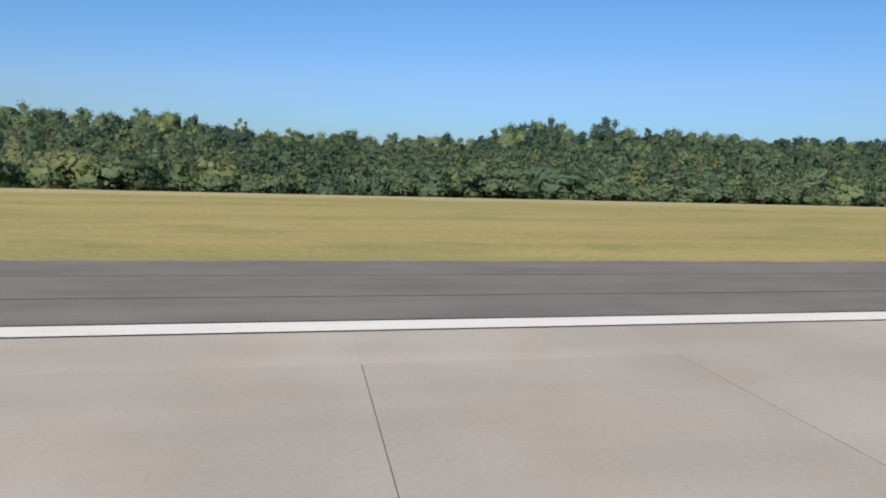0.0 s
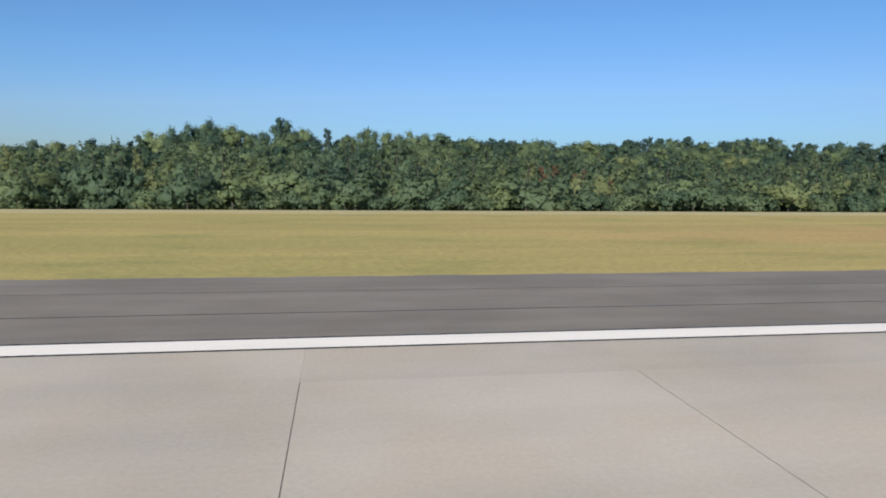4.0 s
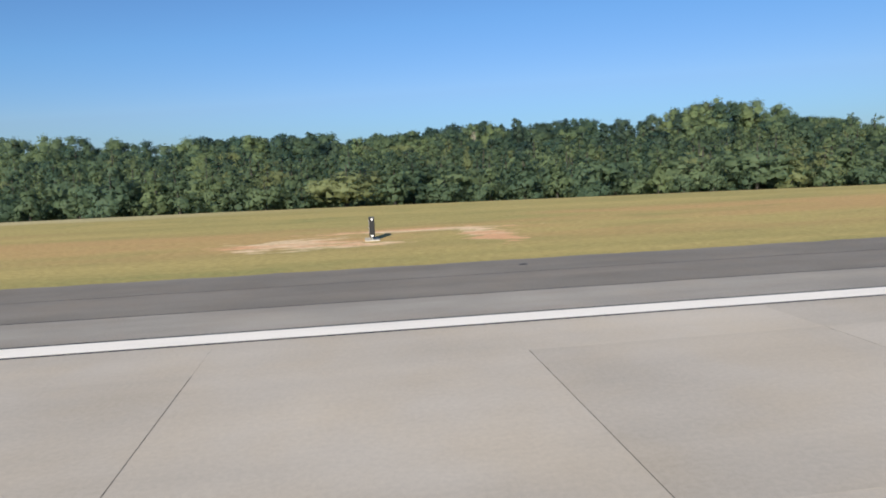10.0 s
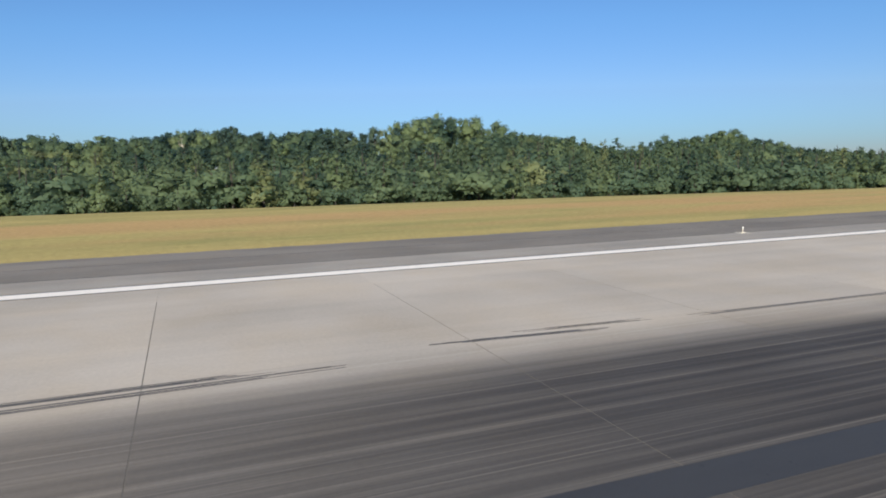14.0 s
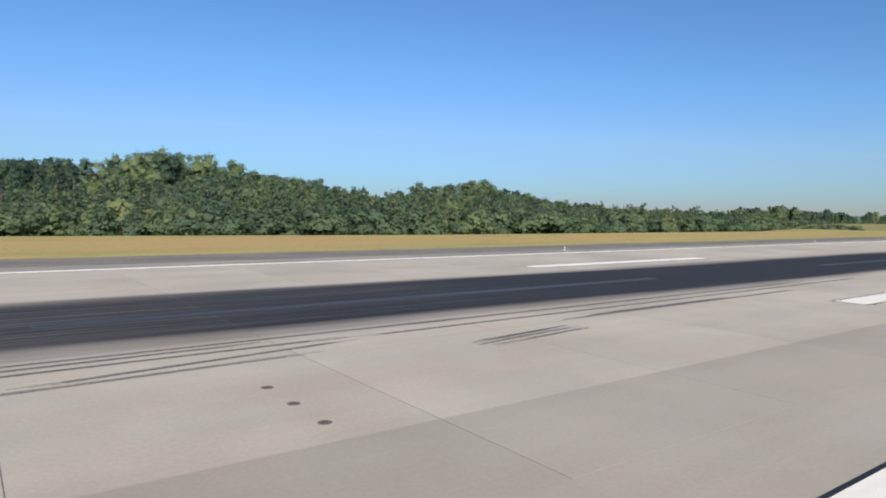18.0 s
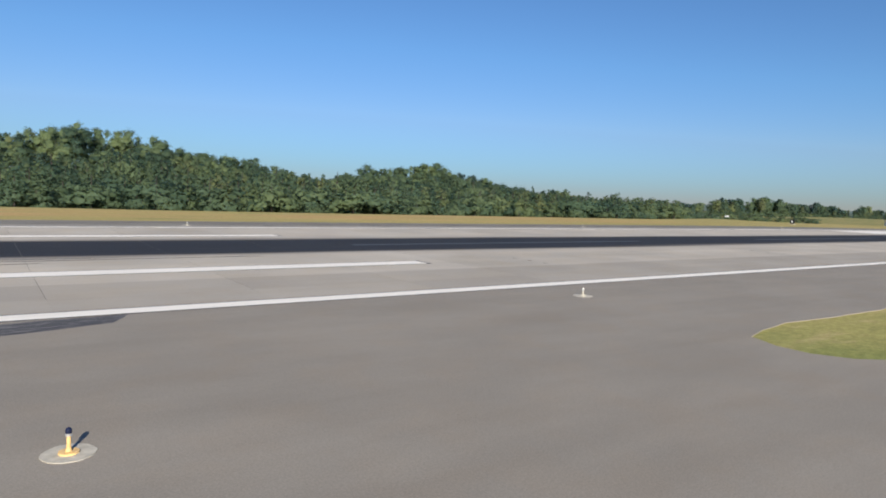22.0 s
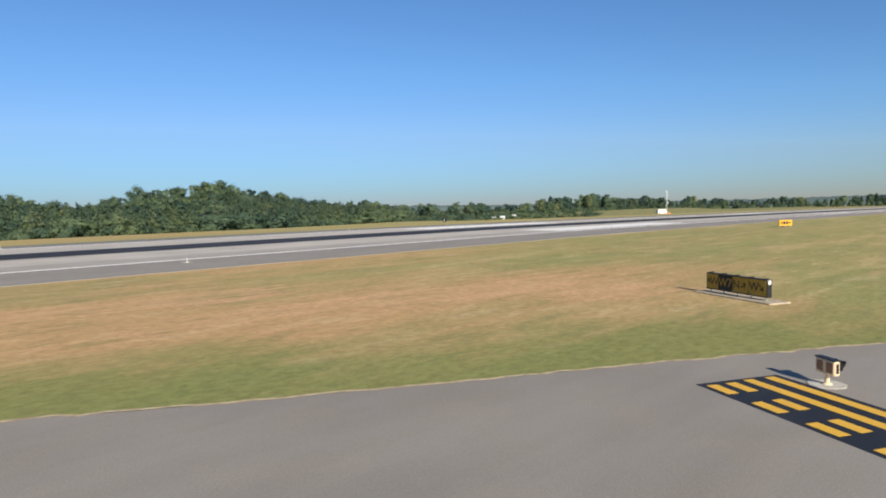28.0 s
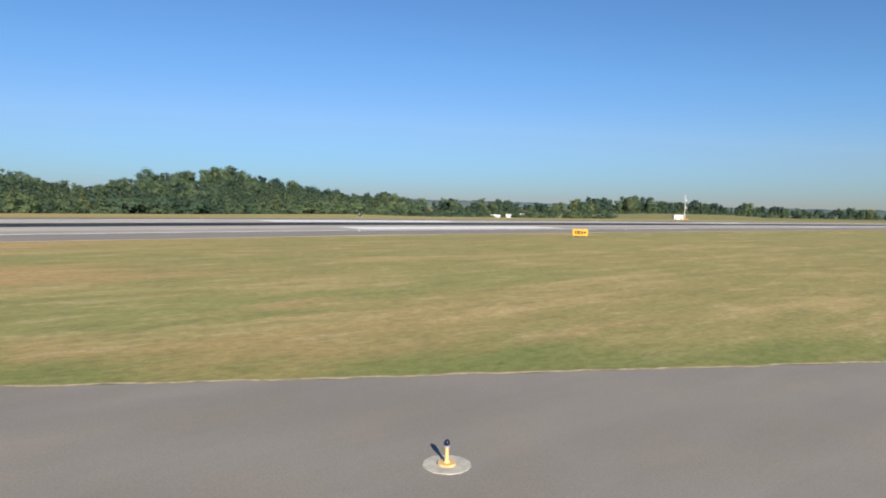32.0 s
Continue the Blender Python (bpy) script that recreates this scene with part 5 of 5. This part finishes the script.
def jitter_line(a, b, steps, size, seed):
    rng = random.Random(seed)
    return [(a[0] + (b[0] - a[0]) * k / steps + (rng.uniform(-size, size) if 0 < k < steps else 0), a[1] + (b[1] - a[1]) * k / steps + (rng.uniform(-size, size) if 0 < k < steps else 0)) for k in range(steps + 1)]


mark_line("seam_crack", jitter_line((-200, 26.22), (535, 26.22), 500, 0.035, 1), 0.07, 0.0, M_CRACK, "sealed crack along the asphalt seam")
mark_line("cross_crack", jitter_line((219.5, 22.95), (219.4, 26.2), 9, 0.05, 2), 0.13, 0.001, M_CRACK, "sealed crack across the asphalt")
mark_line("seam_crack", jitter_line((-200, 30.1), (535, 30.1), 400, 0.06, 5), 0.045, -0.005, M_CRACK, "thin crack along the outer asphalt")
mark_line("taxiway_joint", [(330, -30.92), (407.7, -30.92)], 0.05, 0.003, M_SEALANT, "sealed joint in the taxiway concrete", "joint")
for k in range(10):
    x = 400.7 - 7.87 * k
    mark_line("taxiway_joint", [(x, -22.95), (x, -38.5)], 0.022, 0.003, M_SEALANT, "sealed joint in the taxiway concrete", "joint")
mark_line("ragged_crack", jitter_line((398.5, -31.03), (407.4, -30.94), 40, 0.012, 9), 0.055, 0.0045, M_CRACK, "dark ragged crack along the concrete joint")
mark_line("taxiway_joint", [(380, -38.6), (413, -38.6)], 0.04, 0.0035, M_SEALANT, "sealed joint in the taxiway concrete", "joint")

M_SKID = paint_material("tyre_rubber", (0.085, 0.080, 0.075), 1.0, (0.22, 0.20, 0.175))
SKIDS = [((376.5, -7.85), (386.2, -6.75)), ((371.2, -8.4), (384.0, -7.9)), ((389.9, -9.5), (395.0, -8.9)), ((389.6, -9.2), (394.6, -8.6)), ((390.2, -9.9), (395.4, -9.3)), ((331.5, 9.05), (338.8, 9.12)), ((333.0, 8.6), (340.5, 8.8)), ((343.2, 9.7), (348.2, 9.25)), ((346.0, 9.9), (350.5, 9.6)), ((366.0, -7.3), (373.7, -7.3)), ((368.0, -8.2), (374.5, -8.0)), ((373.0, -6.4), (386.0, -6.2)), ((398.0, -7.2), (409.0, -7.0)), ((352.0, 9.4), (372.0, 8.8)), ((350.0, -6.3), (383.0, -5.6)), ((357.0, -5.3), (392.0, -5.1)), ((386.0, -6.4), (428.0, -5.7)), ((396.0, -7.5), (416.0, -7.1)), ((388.0, -5.2), (420.0, -5.0))]
brush = random.Random(61)
for k, (a, b) in enumerate(SKIDS):
    skid = tagged(new("tyre_mark"), "dark streaky tyre mark on the concrete", "marking", kind="structure")
    along = (Vector(b) - Vector(a)).normalized()
    for j in range(5):
        off = Vector((-along.y, along.x)) * (0.05 * (j - 2) + brush.uniform(-0.02, 0.02))
        p = Vector(a) + off + along * brush.uniform(-0.6, 1.6)
        q = Vector(b) + off - along * brush.uniform(-0.6, 1.6)
        part("streak", ribbon(jitter_line(tuple(p), tuple(q), 8, 0.008, 20 + 5 * k + j), 0.0, brush.uniform(0.02, 0.045), 0.003 + 0.0004 * j, 0.003), M_SKID, skid)

# tar and scraped asphalt inside the curve of the yellow line
M_TAR = tar_material("scraped_tar")
patch = tagged(part("tar_patch", plate(wavy([(412.99, -23.47), (415.12, -23.19), (417.31, -23.06), (416.57, -24.38), (413.49, -25.17), (412.44, -25.36), (411.55, -25.52), (410.71, -26.18), (409.59, -27.12), (409.54, -26.77), (410.23, -25.91), (411.19, -24.94), (412.99, -23.47)], 0.5, 0.05, 6)[:-1], -0.002, 0.003), M_TAR), "dark tar patch with pale scratches beside the yellow line", "patch", kind="structure")
M_SCRAPE = paint_material("scraped_grey", (0.33, 0.31, 0.28), 1.0, (0.15, 0.14, 0.13))
inner = [p for p in CURVE if -33.2 < p[1] < -23.4]
for k, (first, last, off, wide) in enumerate(((0.36, 0.46, 0.50, 0.08), (0.48, 0.60, 0.52, 0.15), (0.63, 0.70, 0.49, 0.07), (0.72, 0.86, 0.50, 0.10), (0.90, 0.99, 0.51, 0.08))):
    run = inner[int(first * len(inner)) : int(last * len(inner)) + 1]
    tagged(part("scrape_mark", ribbon(wavy(run, 0.3, 0.05, 30 + k), off, wide, 0.002 + 0.0004 * k, 0.003), M_SCRAPE), "pale scrape along the yellow line", "marking", kind="structure")

# bare soil along the grass edge
M_SOIL = plain("pale_soil", (0.45, 0.35, 0.21), 0.95, 0, 0.3, 3)
mark_line("soil_edge", wavy(GRASS_EDGE[1:], 0.5, 0.1, 8), 0.13, 0.006, M_SOIL, "strip of bare soil along the grass edge", "soil")


spot = tagged(part("oil_spot", plate([(292.6 + 0.22 * math.cos(a * 0.5), 32.0 + 0.2 * math.sin(a * 0.5)) for a in range(12)], -0.007, 0.003), M_CRACK), "small dark spot on the asphalt", "stain", kind="structure")


# ---------------------------------------------------------------- low grass clumps along the exit
def clumps():
    """Flat rosettes of blades pressed down by mowing, close to the pavement."""
    rng = np.random.default_rng(12)
    line = [p for p in GRASS_EDGE[:-1]]
    segs = [(np.array(a), np.array(b)) for a, b in zip(line, line[1:])]
    lengths = np.array([np.linalg.norm(b - a) for a, b in segs])
    n = 600
    pick = rng.choice(len(segs), n, p=lengths / lengths.sum())
    a, b = np.array([s[0] for s in segs])[pick], np.array([s[1] for s in segs])[pick]
    way = (b - a) / np.linalg.norm(b - a, axis=1)[:, None]
    at = a + (b - a) * rng.uniform(0, 1, n)[:, None] + np.stack([-way[:, 1], way[:, 0]], 1) * (rng.gamma(1.3, 2.4, n) + 0.05)[:, None]
    base = np.array([ground_level(x, y) for x, y in at])
    size = rng.uniform(0.05, 0.14, n)
    verts = []
    for k in range(5):
        w = rng.uniform(0, 2 * math.pi, n)
        d, s = np.stack([np.cos(w), np.sin(w)], 1), np.stack([-np.sin(w), np.cos(w)], 1)
        root = at + d * size[:, None] * 0.1
        tip = at + d * size[:, None]
        left, right = root + s * size[:, None] * 0.22, root - s * size[:, None] * 0.22
        verts.append(np.stack([np.c_[right, base + 0.01], np.c_[tip, base + 0.012 + size * 0.13], np.c_[left, base + 0.01]], 1).reshape(-1, 3))
    v = np.concatenate(verts)
    tagged(new("grass_clumps", raw_mesh("grass_clumps", v, np.arange(len(v)).reshape(-1, 3), M_GRASS)), "low dry clumps in the mown grass along the exit", "grass", kind="stuff")


clumps()

# ---------------------------------------------------------------- runway slabs, last
def lay_slabs():
    singles = {(w, full): slab_mesh("slab", w - (0.022 if full else 0.004), (LANE if full else LANE / 2) - 0.002, 0, 0) for w in (JOINT, JOINT_WEST) for full in (True, False)}
    first = math.floor((RUNWAY_ENDS[0] - FIRST_JOINT) / JOINT_WEST)
    rest_v, rest_f = [], []
    for k in range(first, 130):
        x = FIRST_JOINT + (JOINT if k >= 0 else JOINT_WEST) * (k + 0.5)
        for lane in range(7):
            y = -22.86 + LANE * lane if 0 < lane < 6 else math.copysign(20.955, lane - 3)
            near = (lane >= 4 and 0 < x < 300) or (lane >= 3 and 300 < x < 345) or (345 < x < 492)
            if near and x < 520:
                ob = new("slab", singles[JOINT if k >= 0 else JOINT_WEST, 0 < lane < 6])
                ob.location = (x, y, 0)
                ob.parent = runway
            else:
                full = 0 < lane < 6
                a, b, c = (JOINT if k >= 0 else JOINT_WEST) / 2 - (0.011 if full else 0.002), LANE / (2 if full else 4) - 0.001, 0.0006
                n = len(rest_v)
                for da, db, dz in ((a, b, 0.2), (a, b, c), (a - c, b - c, 0.0)):
                    for s, t in ((-1, -1), (1, -1), (1, 1), (-1, 1)):
                        rest_v.append((x + s * da, y + t * db, runway_level(x + s * da) - dz))
                for o in (0, 4):
                    rest_f += [(n + o + i, n + o + (i + 1) % 4, n + o + 4 + (i + 1) % 4, n + o + 4 + i) for i in range(4)]
                rest_f.append((n + 8, n + 9, n + 10, n + 11))
    me = bpy.data.meshes.new("far_slabs")
    me.from_pydata(rest_v, [], rest_f)
    me.materials.append(M_CONCRETE)
    ob = new("far_slabs", me)
    ob.parent = runway
    ob["kind"] = "stuff"


lay_slabs()
